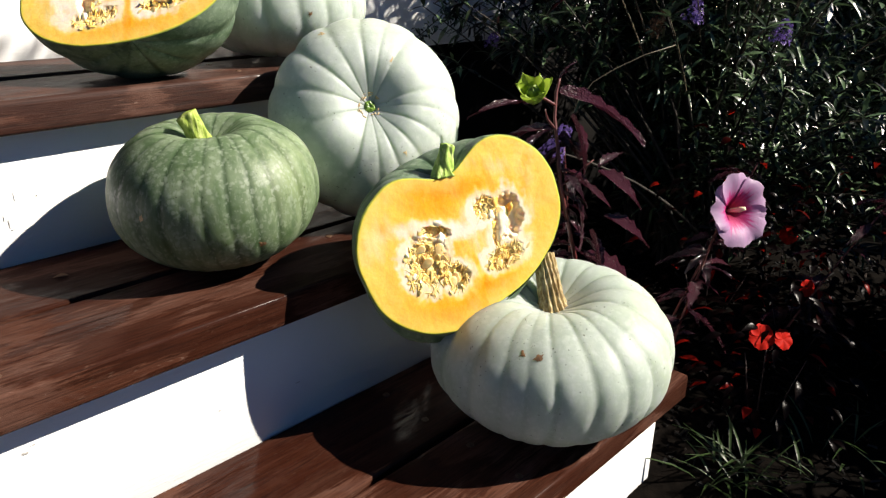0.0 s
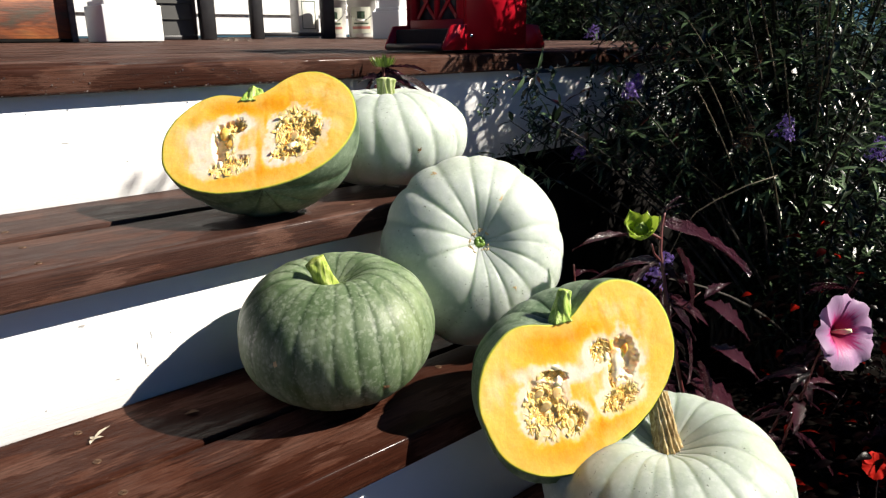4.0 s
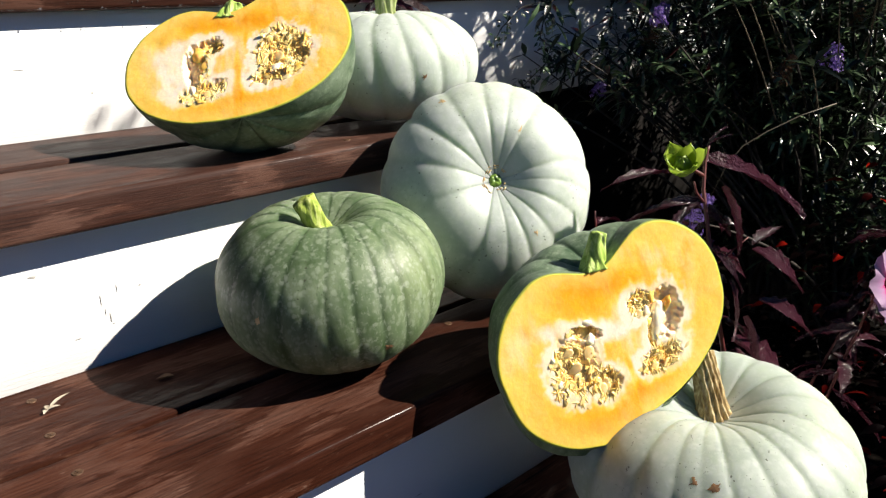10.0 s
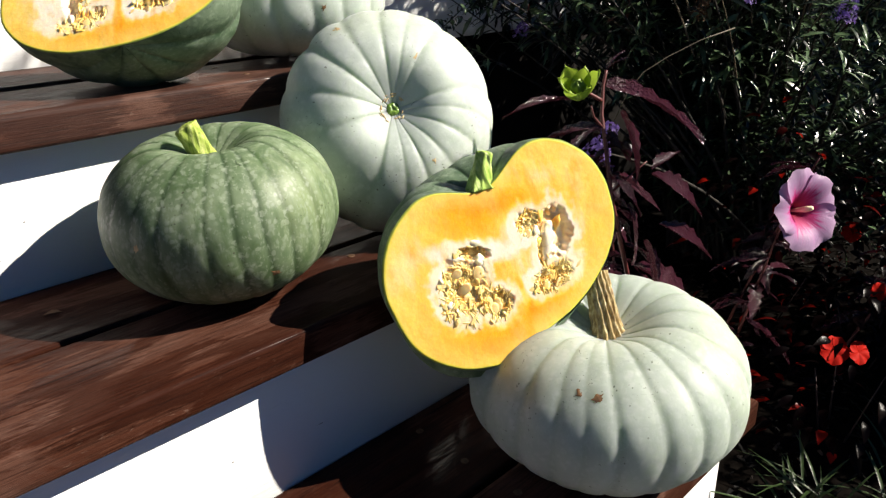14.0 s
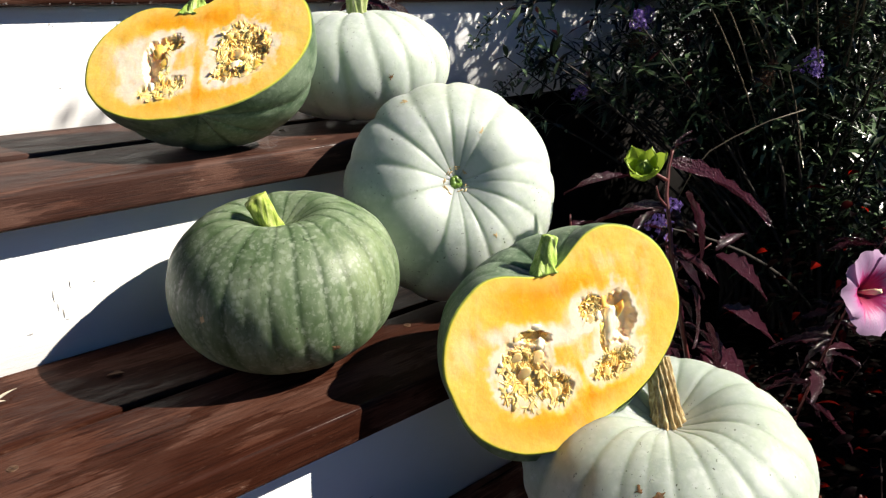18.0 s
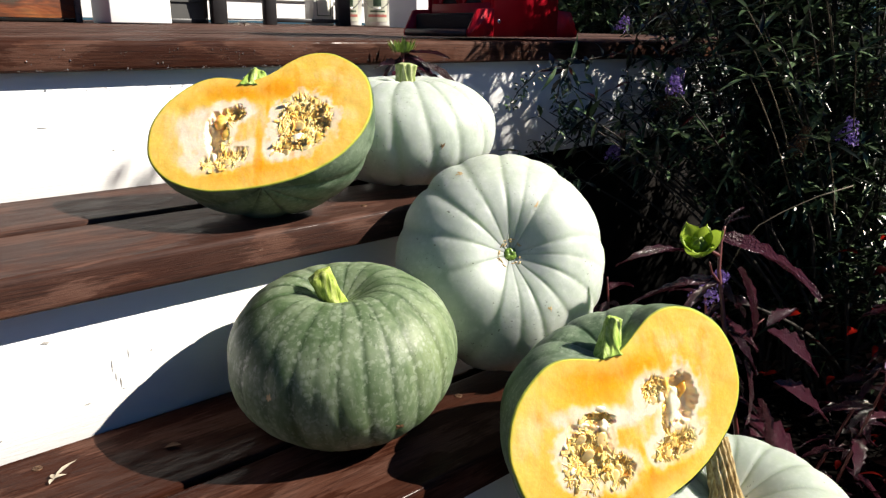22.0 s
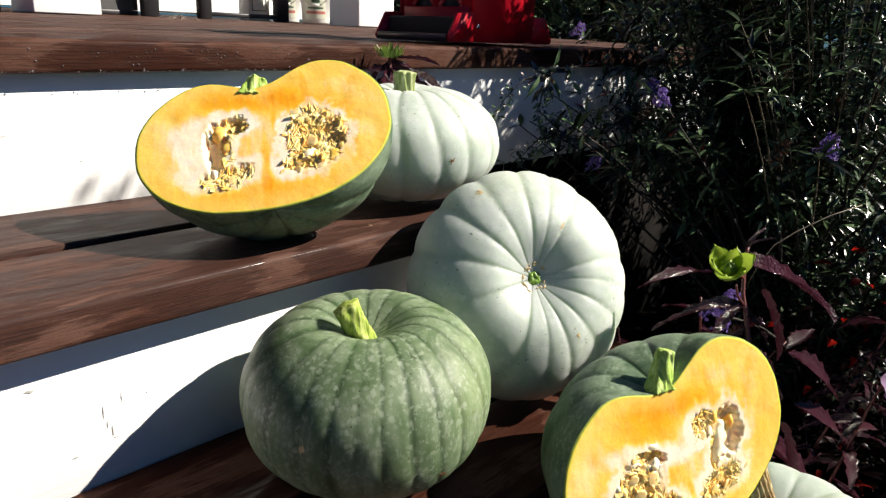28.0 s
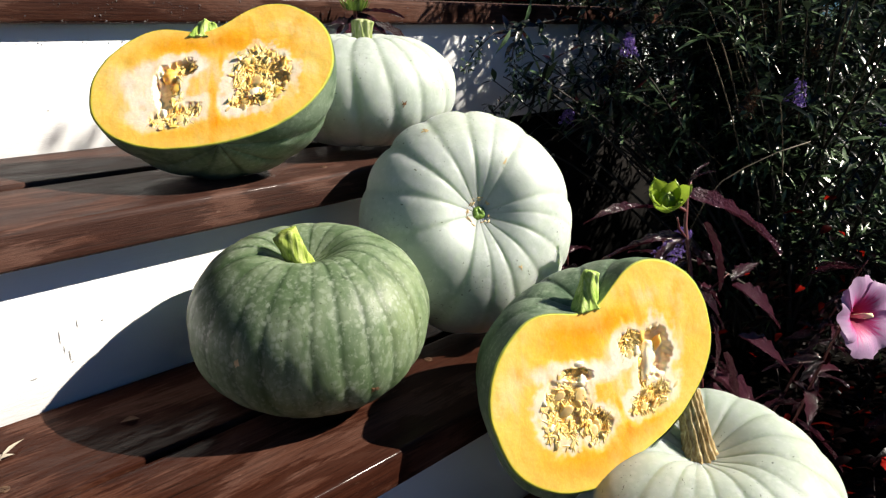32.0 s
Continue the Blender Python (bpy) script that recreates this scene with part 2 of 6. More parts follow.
def flesh_mat():
    """Cut pumpkin flesh: orange, paler towards the rim, cream round the seed hollows, a green line of skin."""
    m, nt, b = mat("pumpkin_flesh", 0.3)
    zone = nt.nodes.new("ShaderNodeAttribute")
    zone.attribute_name = "zone"
    rim = nt.nodes.new("ShaderNodeAttribute")
    rim.attribute_name = "rim"
    v = coords(nt, "Object")
    n = noise_tex(nt, v, 32, 5, 0.6, 0.2)
    n2 = noise_tex(nt, v, 150, 4, 0.6)
    add = nt.nodes.new("ShaderNodeMath")
    add.operation = "MULTIPLY_ADD"
    nt.links.new(n, add.inputs[0])
    add.inputs[1].default_value = 0.14
    nt.links.new(zone.outputs["Fac"], add.inputs[2])
    c = ramp(nt, add.outputs[0], [(0.04, (0.95, 0.87, 0.72)), (0.15, (0.93, 0.76, 0.53)), (0.28, (0.93, 0.67, 0.30)), (0.42, (0.92, 0.59, 0.095)), (0.62, (0.91, 0.45, 0.025)), (0.92, (0.86, 0.33, 0.008))])
    c = mixc(nt, ramp(nt, rim.outputs["Fac"], [(0.70, grey(0)), (0.92, grey(0.6))]), c, (0.93, 0.66, 0.15))
    c = mixc(nt, ramp(nt, noise_tex(nt, v, 17, 5, 0.65, 1.2), [(0.46, grey(0)), (0.66, grey(0.3))]), c, (0.95, 0.68, 0.24))
    c = mixc(nt, ramp(nt, noise_tex(nt, coords(nt, "Object", (1, 1, 0.35)), 34, 4, 0.6, 1.0), [(0.56, grey(0)), (0.7, grey(0.5))]), c, (0.88, 0.40, 0.015))
    c = mixc(nt, ramp(nt, n2, [(0.62, grey(0)), (0.8, grey(0.3))]), c, (0.94, 0.66, 0.24))
    c = mixc(nt, ramp(nt, rim.outputs["Fac"], [(0.965, grey(0)), (0.978, grey(0.85))]), c, (0.70, 0.62, 0.06))
    c = mixc(nt, ramp(nt, rim.outputs["Fac"], [(0.984, grey(0)), (0.992, grey(1))]), c, (0.26, 0.34, 0.045))
    nt.links.new(c, b.inputs["Base Color"])
    gloss = ramp(nt, n2, [(0.4, grey(0.14)), (0.62, grey(0.4))])
    nt.links.new(mixc(nt, ramp(nt, rim.outputs["Fac"], [(0.975, grey(0)), (0.983, grey(1))]), gloss, grey(0.75)), b.inputs["Roughness"])
    b.inputs["Subsurface Weight"].default_value = 0.22
    b.inputs["Subsurface Radius"].default_value = (0.008, 0.0045, 0.002)
    b.inputs["Subsurface Scale"].default_value = 0.8
    bump(nt, b, mixc(nt, 0.5, n, n2), 0.5, 0.0015)
    return m


def moist(m, weight, radius):
    """Lets light soak into a translucent thing."""
    b = m.node_tree.nodes["Principled BSDF"]
    b.inputs["Subsurface Weight"].default_value = weight
    b.inputs["Subsurface Radius"].default_value = radius
    b.inputs["Subsurface Scale"].default_value = 1.0
    return m


def stalk_mat(name, c0, c1, c2):
    """Fruit stalk: fibres that run along it."""
    m, nt, b = mat(name, 0.55, 0.0, 0.35)
    f = noise_tex(nt, coords(nt, "Object", (230, 230, 22)), 1.0, 5, 0.6, 0.3)
    g = noise_tex(nt, coords(nt), 90, 4)
    c = ramp(nt, f, [(0.32, c0), (0.5, c1), (0.68, c2)])
    nt.links.new(mixc(nt, ramp(nt, g, [(0.4, grey(0)), (0.75, grey(0.55))]), c, c0), b.inputs["Base Color"])
    bump(nt, b, f, 0.9, 0.002)
    return m


def leaf_mat(name, c1, c2, rough=0.35, trans=0.25, spec=0.5, start=0.0, fine=130, relief=0.0015):
    m, nt, b = mat(name, rough, 0.0, spec)
    g = nt.nodes.new("ShaderNodeNewGeometry")
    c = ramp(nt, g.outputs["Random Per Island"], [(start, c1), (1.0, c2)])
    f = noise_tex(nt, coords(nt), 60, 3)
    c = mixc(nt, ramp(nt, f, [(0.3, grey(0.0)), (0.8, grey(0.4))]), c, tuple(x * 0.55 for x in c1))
    nt.links.new(c, b.inputs["Base Color"])
    t = nt.nodes.new("ShaderNodeBsdfTranslucent")
    nt.links.new(c, t.inputs[0])
    mx = nt.nodes.new("ShaderNodeMixShader")
    mx.inputs[0].default_value = trans
    nt.links.new(b.outputs[0], mx.inputs[1])
    nt.links.new(t.outputs[0], mx.inputs[2])
    nt.links.new(mx.outputs[0], nt.nodes["Material Output"].inputs[0])
    bump(nt, b, noise_tex(nt, coords(nt), fine, 3), 0.5, relief)
    return m


M_WOOD = wood_stain("stained_wood", 0.22, 0.05)
M_LOWTREAD = wood_stain("low_tread_wood", 0.42, 0.03)
M_TOPTREAD = wood_stain("top_tread_wood", 0.22, 0.25)
M_DECK = wood_stain("deck_wood", 0.05, 0.2, 0.3)
M_FRONT = wood_stain("front_board_wood", 0.25, 0.08)
M_WHITE = white_paint()
M_PALE = rind("pale_rind", (0.385, 0.44, 0.39), (0.515, 0.565, 0.525), (0.62, 0.66, 0.62), 0.4, (0.33, 0.40, 0.30), tint=0.25)
M_PALEGREY = rind("grey_rind", (0.30, 0.35, 0.305), (0.43, 0.48, 0.43), (0.52, 0.56, 0.52), 0.4, (0.25, 0.31, 0.23), tint=0.35)
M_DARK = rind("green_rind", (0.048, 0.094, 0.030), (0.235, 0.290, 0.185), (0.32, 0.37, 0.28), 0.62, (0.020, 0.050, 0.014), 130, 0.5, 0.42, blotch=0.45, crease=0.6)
M_CUTRIND = rind("half_rind", (0.050, 0.095, 0.048), (0.22, 0.29, 0.195), (0.30, 0.37, 0.27), 0.5, (0.04, 0.078, 0.038), 120, 0.45, 0.55, soak=0.4)
M_FLESH = flesh_mat()
M_FRESH = stalk_mat("fresh_stem", (0.20, 0.36, 0.04), (0.48, 0.64, 0.14), (0.70, 0.80, 0.36))
M_STEM = stalk_mat("green_stem", (0.14, 0.21, 0.02), (0.40, 0.50, 0.09), (0.60, 0.64, 0.24))
M_DRYSTEM = stalk_mat("dry_stem", (0.17, 0.10, 0.035), (0.50, 0.37, 0.16), (0.80, 0.70, 0.44))
M_CUTSTEM = stalk_mat("pale_stem", (0.16, 0.24, 0.04), (0.42, 0.48, 0.20), (0.72, 0.70, 0.48))
M_SEED = moist(simple("seed_shell", (0.82, 0.54, 0.18), (0.93, 0.76, 0.40), 50, 0.25, 0.3), 0.3, (0.003, 0.002, 0.001))
M_FIBRE = moist(simple("pulp_fibre", (0.96, 0.56, 0.09), (0.97, 0.80, 0.36), 60, 0.3, 0.3), 0.15, (0.002, 0.0014, 0.0006))
M_SCAR = simple("blossom_scar", (0.35, 0.22, 0.09), (0.7, 0.55, 0.3), 120, 0.8, 0.5)
# mulch far darker than bark: the bed's shade is put into its colour
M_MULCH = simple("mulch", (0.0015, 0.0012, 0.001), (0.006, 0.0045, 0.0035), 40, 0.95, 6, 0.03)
# four leaves in ten near-black: the bush's deep shade put into colour
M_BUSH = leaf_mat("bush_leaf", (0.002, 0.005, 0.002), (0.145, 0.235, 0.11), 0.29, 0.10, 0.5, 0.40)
M_PURPLE = leaf_mat("dark_leaf", (0.014, 0.004, 0.008), (0.078, 0.016, 0.028), 0.19, 0.16, 0.75, 0.0, 34, 0.05)
# mostly near-black for shade; the few red leaves stand for light shining through
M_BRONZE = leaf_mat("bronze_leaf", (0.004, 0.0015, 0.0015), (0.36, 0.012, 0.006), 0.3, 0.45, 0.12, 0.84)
M_GRASS = leaf_mat("grass_blade", (0.020, 0.040, 0.009), (0.048, 0.085, 0.022), 0.4, 0.3)
M_BRACT = leaf_mat("green_bract", (0.30, 0.44, 0.035), (0.42, 0.55, 0.07), 0.45, 0.35)
M_REDPETAL = leaf_mat("red_petal", (0.50, 0.012, 0.006), (0.66, 0.02, 0.010), 0.6, 0.3, 0.08)
M_VIOLET = leaf_mat("violet_floret", (0.18, 0.10, 0.42), (0.36, 0.24, 0.66), 0.5, 0.3)
M_SPENT = simple("spent_floret", (0.07, 0.035, 0.015), (0.16, 0.08, 0.035), 90, 0.85, 0.5)
M_DRYLEAF = simple("dry_leaf", (0.25, 0.2, 0.14), (0.5, 0.45, 0.36), 80, 0.7, 0.5)
M_SCREW = simple("screw_brass", (0.05, 0.025, 0.015), (0.14, 0.08, 0.045), 200, 0.6, 0.1, 0.3, 0.4)
M_BROWN = simple("brown_plastic", (0.04, 0.022, 0.02), (0.075, 0.045, 0.04), 30, 0.4, 0.1)
M_PAIL = simple("white_plastic", (0.62, 0.62, 0.58), (0.75, 0.74, 0.70), 20, 0.4, 0.1)
M_LABEL = simple("pale_label", (0.5, 0.52, 0.42), (0.66, 0.66, 0.55), 15, 0.5)
M_INK = simple("label_ink", (0.03, 0.06, 0.035), (0.08, 0.13, 0.08), 60, 0.5)
M_LABELRED = simple("label_band", (0.4, 0.12, 0.1), (0.5, 0.2, 0.16), 40, 0.5)
M_STEEL = simple("bright_steel", (0.5, 0.5, 0.5), (0.65, 0.65, 0.65), 60, 0.25, 0.0, 0.5, 1.0)
M_SEEDSHADE = simple("seed_and_shade", (0.004, 0.004, 0.004), (0.016, 0.013, 0.012), 300, 0.7, 2.0)
# near-black for the shade under the deck; also a panel's dark rail
M_WOOD_SHADE = simple("dark_wood_and_shade", (0.003, 0.003, 0.003), (0.010, 0.008, 0.007), 18, 0.9, 1.0, 0.1)
M_COLUMN = simple("stamen", (0.75, 0.6, 0.32), (0.85, 0.75, 0.5), 200, 0.6, 0.5)


def rust_mat():
    """Weathered grey-brown wood with long rust-orange patches."""
    m, nt, b = mat("rusty_panel", 0.6)
    f = noise_tex(nt, coords(nt, "Object", (1.3, 1, 5.5)), 3.2, 6, 0.6, 0.6)
    g = noise_tex(nt, coords(nt, "Object", (3, 3, 30)), 5, 6)
    c = ramp(nt, f, [(0.36, (0.05, 0.036, 0.024)), (0.46, (0.10, 0.028, 0.012)), (0.58, (0.22, 0.062, 0.02)), (0.70, (0.34, 0.12, 0.035))])
    nt.links.new(mixc(nt, ramp(nt, g, [(0.45, grey(0)), (0.7, grey(0.6))]), c, (0.05, 0.035, 0.022)), b.inputs["Base Color"])
    bump(nt, b, g, 0.5, 0.002)
    return m


M_RUST = rust_mat()


def petal_mat():
    """Lilac-pink petal with a magenta heart that runs out in veins."""
    m, nt, b = mat("hibiscus_petal", 0.5, 0.0, 0.3)
    sep = nt.nodes.new("ShaderNodeCombineXYZ")
    values = []
    for k, (name, scale) in enumerate((("reach", 0.9), ("across", 7.0))):
        at = nt.nodes.new("ShaderNodeAttribute")
        at.attribute_name = name
        mul = nt.nodes.new("ShaderNodeMath")
        mul.operation = "MULTIPLY"
        mul.inputs[1].default_value = scale
        nt.links.new(at.outputs["Fac"], mul.inputs[0])
        nt.links.new(mul.outputs[0], sep.inputs[k])
        values.append(at.outputs["Fac"])
    rnd = nt.nodes.new("ShaderNodeObjectInfo").outputs["Random"]
    nt.links.new(rnd, sep.inputs[2])
    ray = noise_tex(nt, sep.outputs[0], 2.6, 3, 0.6, 0.15)
    n = noise_tex(nt, coords(nt), 260, 3, 0.6)
    add = nt.nodes.new("ShaderNodeMath")
    add.operation = "MULTIPLY_ADD"
    nt.links.new(ray, add.inputs[0])
    add.inputs[1].default_value = -0.75
    nt.links.new(values[0], add.inputs[2])
    c = ramp(nt, add.outputs[0], [(0.0, (0.50, 0.02, 0.16)), (0.09, (0.52, 0.07, 0.28)), (0.19, (0.48, 0.22, 0.42)), (0.45, (0.42, 0.26, 0.44))])
    c = mixc(nt, ramp(nt, values[0], [(0.16, grey(1)), (0.34, grey(0))]), c, (0.30, 0.004, 0.05))
    c = mixc(nt, ramp(nt, values[0], [(0.80, grey(0)), (1.0, grey(0.4))]), c, (0.56, 0.40, 0.54))
    nt.links.new(c, b.inputs["Base Color"])
    t = nt.nodes.new("ShaderNodeBsdfTranslucent")
    nt.links.new(c, t.inputs[0])
    mx = nt.nodes.new("ShaderNodeMixShader")
    mx.inputs[0].default_value = 0.3
    nt.links.new(b.outputs[0], mx.inputs[1])
    nt.links.new(t.outputs[0], mx.inputs[2])
    nt.links.new(mx.outputs[0], nt.nodes["Material Output"].inputs[0])
    bump(nt, b, mixc(nt, 0.6, n, ray), 0.5, 0.0015)
    return m


def drop_mat():
    m, nt, b = mat("water_drop", 0.02)
    b.inputs["Base Color"].default_value = (0.9, 0.92, 0.95, 1)
    b.inputs["Transmission Weight"].default_value = 0.85
    b.inputs["IOR"].default_value = 1.33
    return m


M_PETAL = petal_mat()
M_DROP = drop_mat()
M_STALK = simple("pale_twig", (0.05, 0.04, 0.02), (0.14, 0.11, 0.07), 60, 0.6, 0.4)
M_TWIG = simple("twig", (0.008, 0.006, 0.004), (0.024, 0.017, 0.010), 60, 0.75, 0.5)
M_RED = simple("red_paint", (0.46, 0.004, 0.016), (0.58, 0.007, 0.024), 12, 0.4, 0.2, 0.3)
M_SIDING = simple("siding_paint", (0.55, 0.56, 0.57), (0.66, 0.66, 0.66), 9, 0.55, 0.3)
M_BLACK = simple("black_metal", (0.012, 0.012, 0.014), (0.025, 0.025, 0.028), 30, 0.45, 0.2)


# ---- mesh helpers ----
def mesh_object(name, bm, material, parent=None, label="", smooth=True):
    me = bpy.data.meshes.new(name)
    bm.to_mesh(me)
    bm.free()
    me.materials.append(material)
    if smooth:
        me.polygons.foreach_set("use_smooth", [True] * len(me.polygons))
    ob = new(name, me)
    if parent is not None:
        ob.parent = parent
    if label:
        ob["label"] = label
    return ob


def part(name, bm, material, parent, label="", smooth=True):
    return mesh_object(name, bm, material, parent, label, smooth)


def from_lists(name, verts, faces, material, parent=None, label="", smooth=True):
    me = bpy.data.meshes.new(name)
    me.from_pydata(verts, [], faces)
    me.materials.append(material)
    me.polygons.foreach_set("use_smooth", [smooth] * len(me.polygons))
    ob = new(name, me)
    if parent is not None:
        ob.parent = parent
    if label:
        ob["label"] = label
    return ob


def empty(name, m=None):
    e = new(name)
    e.empty_display_size = 0.05
    if m is not None:
        e.matrix_world = m
    return e


def box_bm(size, at=(0, 0, 0), bevel=0.0, seg=2, bm=None):
    bm = bm or bmesh.new()
    r = bmesh.ops.create_cube(bm, size=1.0, matrix=Matrix.Translation(at) @ Matrix.Diagonal((*size, 1)))
    if bevel:
        edges = {e for v in r["verts"] for e in v.link_edges}
        bmesh.ops.bevel(bm, geom=list(edges), offset=bevel, segments=seg, affect="EDGES", profile=0.6)
    return bm


def span(x0, x1, y0, y1, z0, z1, bevel=0.0, seg=2, bm=None):
    return box_bm((x1 - x0, y1 - y0, z1 - z0), ((x0 + x1) / 2, (y0 + y1) / 2, (z0 + z1) / 2), bevel, seg, bm)


def tube(points, radii, seg=8, bm=None, cap=True, ridge=0.0, ridges=5):
    """A tapered tube along a line of points."""
    bm = bm or bmesh.new()
    pts = [Vector(p) for p in points]
    rings = []
    side = None
    for i, p in enumerate(pts):
        d = (pts[min(i + 1, len(pts) - 1)] - pts[max(i - 1, 0)]).normalized()
        if side is None:
            side = d.orthogonal().normalized()
        side = (side - d * side.dot(d)).normalized()
        up = d.cross(side)
        ring = []
        for k in range(seg):
            a = 2 * math.pi * k / seg
            r = radii[i] * (1 + ridge * math.cos(ridges * a + i * 0.25))
            ring.append(bm.verts.new(p + r * (math.cos(a) * side + math.sin(a) * up)))
        rings.append(ring)
    for a, b in zip(rings, rings[1:]):
        for k in range(seg):
            bm.faces.new((a[k], a[(k + 1) % seg], b[(k + 1) % seg], b[k]))
    if cap:
        bm.faces.new(list(reversed(rings[0])))
        bm.faces.new(rings[-1])
    return bm


# ---- ground ----
def build_ground():
    bm = bmesh.new()
    n = 90
    xs = [-400, -60, -12, -4] + [-2 + 6 * i / n for i in range(n + 1)] + [8, 20, 70, 400]
    ys = [-400, -60, -12, -4] + [-2 + 5 * i / n for i in range(n + 1)] + [8, 20, 70, 400]
    grid = [[bm.verts.new((x, y, 0.016 * noise.noise(Vector((x * 4, y * 4, 0))) + 0.008 * noise.noise(Vector((x * 17, y * 17, 3))) if abs(x) < 5 and abs(y) < 5 else 0)) for x in xs] for y in ys]
    for a, b in zip(grid, grid[1:]):
        for i in range(len(a) - 1):
            bm.faces.new((a[i], a[i + 1], b[i + 1], b[i]))
    tagged(mesh_object("ground", bm, M_MULCH), "dark brown bark mulch of the flower bed, darkened for shade", "ground", kind="structure")


def build_bounce_path():
    """Unseen paving before the steps, added to bounce sunlight onto fruit and risers."""
    path = tagged(empty("pavement"), "unseen grey concrete slabs added before the steps to bounce light", "path", kind="structure")
    w, d = 0.595, 0.595
    for i in range(4):
        for k in range(8):
            x, y = -1.80 + 0.6 * i, 0.0 - 0.6 * (k + 1)
            part("paving_slab", span(x, x + w, y, y + d, -0.03, 0.020 + 0.002 * math.sin(5 * i + 3 * k), 0.004, 2), M_BOUNCE, path)


M_BOUNCE = simple("bounce_concrete", (0.12, 0.115, 0.105), (0.20, 0.19, 0.175), 14, 0.85, 1.0, 0.2, 0.0, 8.0)
build_ground()
build_bounce_path()


# ---- steps and deck ----
CHIPS = ([(0.62, 0.09, 0.004, 0.002)], [(0.116, 0.297, 0.004, 0.002), (0.124, 0.302, 0.005, 0.0012), (0.30, 0.252, 0.003, 0.001), (0.40, 0.243, 0.006, 0.0008)],
         [(0.195, 0.446, 0.0006, 0.010), (0.1975, 0.433, 0.0005, 0.007), (0.2015, 0.426, 0.0007, 0.009), (0.2035, 0.418, 0.003, 0.0006), (0.212, 0.455, 0.0004, 0.007), (0.168, 0.412, 0.004, 0.0007), (0.14, 0.487, 0.005, 0.002), (0.235, 0.452, 0.0015, 0.0012), (0.09, 0.40, 0.002, 0.001)], [(0.22, 0.655, 0.010, 0.0008), (0.30, 0.62, 0.003, 0.0008)])


def build_steps():
    stairs = tagged(empty("porch_steps"), "white painted risers with dark brown stained wooden treads", "steps", kind="structure")
    for i in range(4):
        y = RUN * i + LIP if i < 3 else DECK_Y + 0.022
        z0 = RISE * i - 0.02 if i else -0.03
        z1 = (RISE * (i + 1) if i < 3 else DECK_Z) - THICK - 0.0005
        riser = part("riser", span(STEP_L, STEP_R, y, y + 0.02, z0, z1, 0.0015, 1), M_WHITE, stairs, "white painted riser board")
        for k, (x, z, w, h) in enumerate(CHIPS[i]):
            paint_chip(riser, x, y, z, w, h, 10 * i + k)
    for i in range(3):
        depth = (RUN * (i + 1) + LIP if i < 2 else DECK_Y + 0.022) - RUN * i
        w = (depth - 0.007) / 2
        top = RISE * (i + 1)
        for k in range(2):
            y0 = RUN * i + k * (w + 0.007)
            xa, xb = STEP_L, STEP_R + 0.01
            lift = 0.003 if i == 2 and k == 1 else 0.0        # the rear board of the top step stands a little proud
            board = part("tread_board", span(xa + 0.001, xb, y0, y0 + w - (0.001 if k else 0), top - THICK, top + lift, 0.0065 if k == 0 else 0.004, 4), (M_LOWTREAD, M_WOOD, M_TOPTREAD)[i], stairs)
            for x in (-0.69, -0.29, 0.11, 0.51):
                if xa < x < xb:
                    for f in (0.25, 0.78):
                        screw(board, x + 0.004 * (f - 0.5), y0 + w * f, top + lift)
    part("side_panel", span(STEP_R - 0.02, STEP_R - 0.002, LIP + 0.021, DECK_Y, -0.03, RISE - THICK - 0.002), M_WHITE, stairs)
    # the two upper panels are near-black too: plant shade put into their colour
    part("side_panel", span(STEP_R - 0.02, STEP_R - 0.002, RUN + LIP + 0.021, DECK_Y, RISE, 2 * RISE - THICK - 0.002), M_WOOD_SHADE, stairs)
    part("side_panel", span(STEP_R - 0.02, STEP_R - 0.002, 2 * RUN + LIP + 0.021, DECK_Y, 2 * RISE, 3 * RISE - THICK - 0.002), M_WOOD_SHADE, stairs)
    skirt = tagged(empty("porch_skirt"), "white painted skirting board below the deck, dark beneath", "skirting", kind="structure")
    part("skirt_board", span(STEP_R + 0.002, 2.6, DECK_Y + 0.022, DECK_Y + 0.042, 0.535, DECK_Z - THICK - 0.0005, 0.0015, 1), M_WHITE, skirt)
    # a near-black sheet stands in for the shade below the skirting
    part("lower_board", span(STEP_R + 0.002, 2.6, DECK_Y + 0.06, DECK_Y + 0.08, -0.03, 0.56), M_WOOD_SHADE, skirt, "near-black sheet for the shade under the deck")


def paint_chip(riser, x, y, z, w, h, seed):
    """A spot where the paint has come off the riser: bare weathered wood."""
    r = random.Random(seed)
    bm = bmesh.new()
    n = 14
    vs = [bm.verts.new((x + w * math.cos(6.2832 * k / n) * r.uniform(0.35, 1), y - 0.0004, z + h * math.sin(6.2832 * k / n) * r.uniform(0.35, 1))) for k in range(n)]
    c = bm.verts.new((x, y - 0.0009, z))
    for k in range(n):
        bm.faces.new((vs[k], vs[(k + 1) % n], c))
    part("paint_chip", bm, M_BAREWOOD, riser, "flaked paint showing grey wood")


M_BAREWOOD = simple("bare_wood", (0.24, 0.23, 0.22), (0.52, 0.50, 0.47), 160, 0.8, 0.4)
SCREW_MESH = []


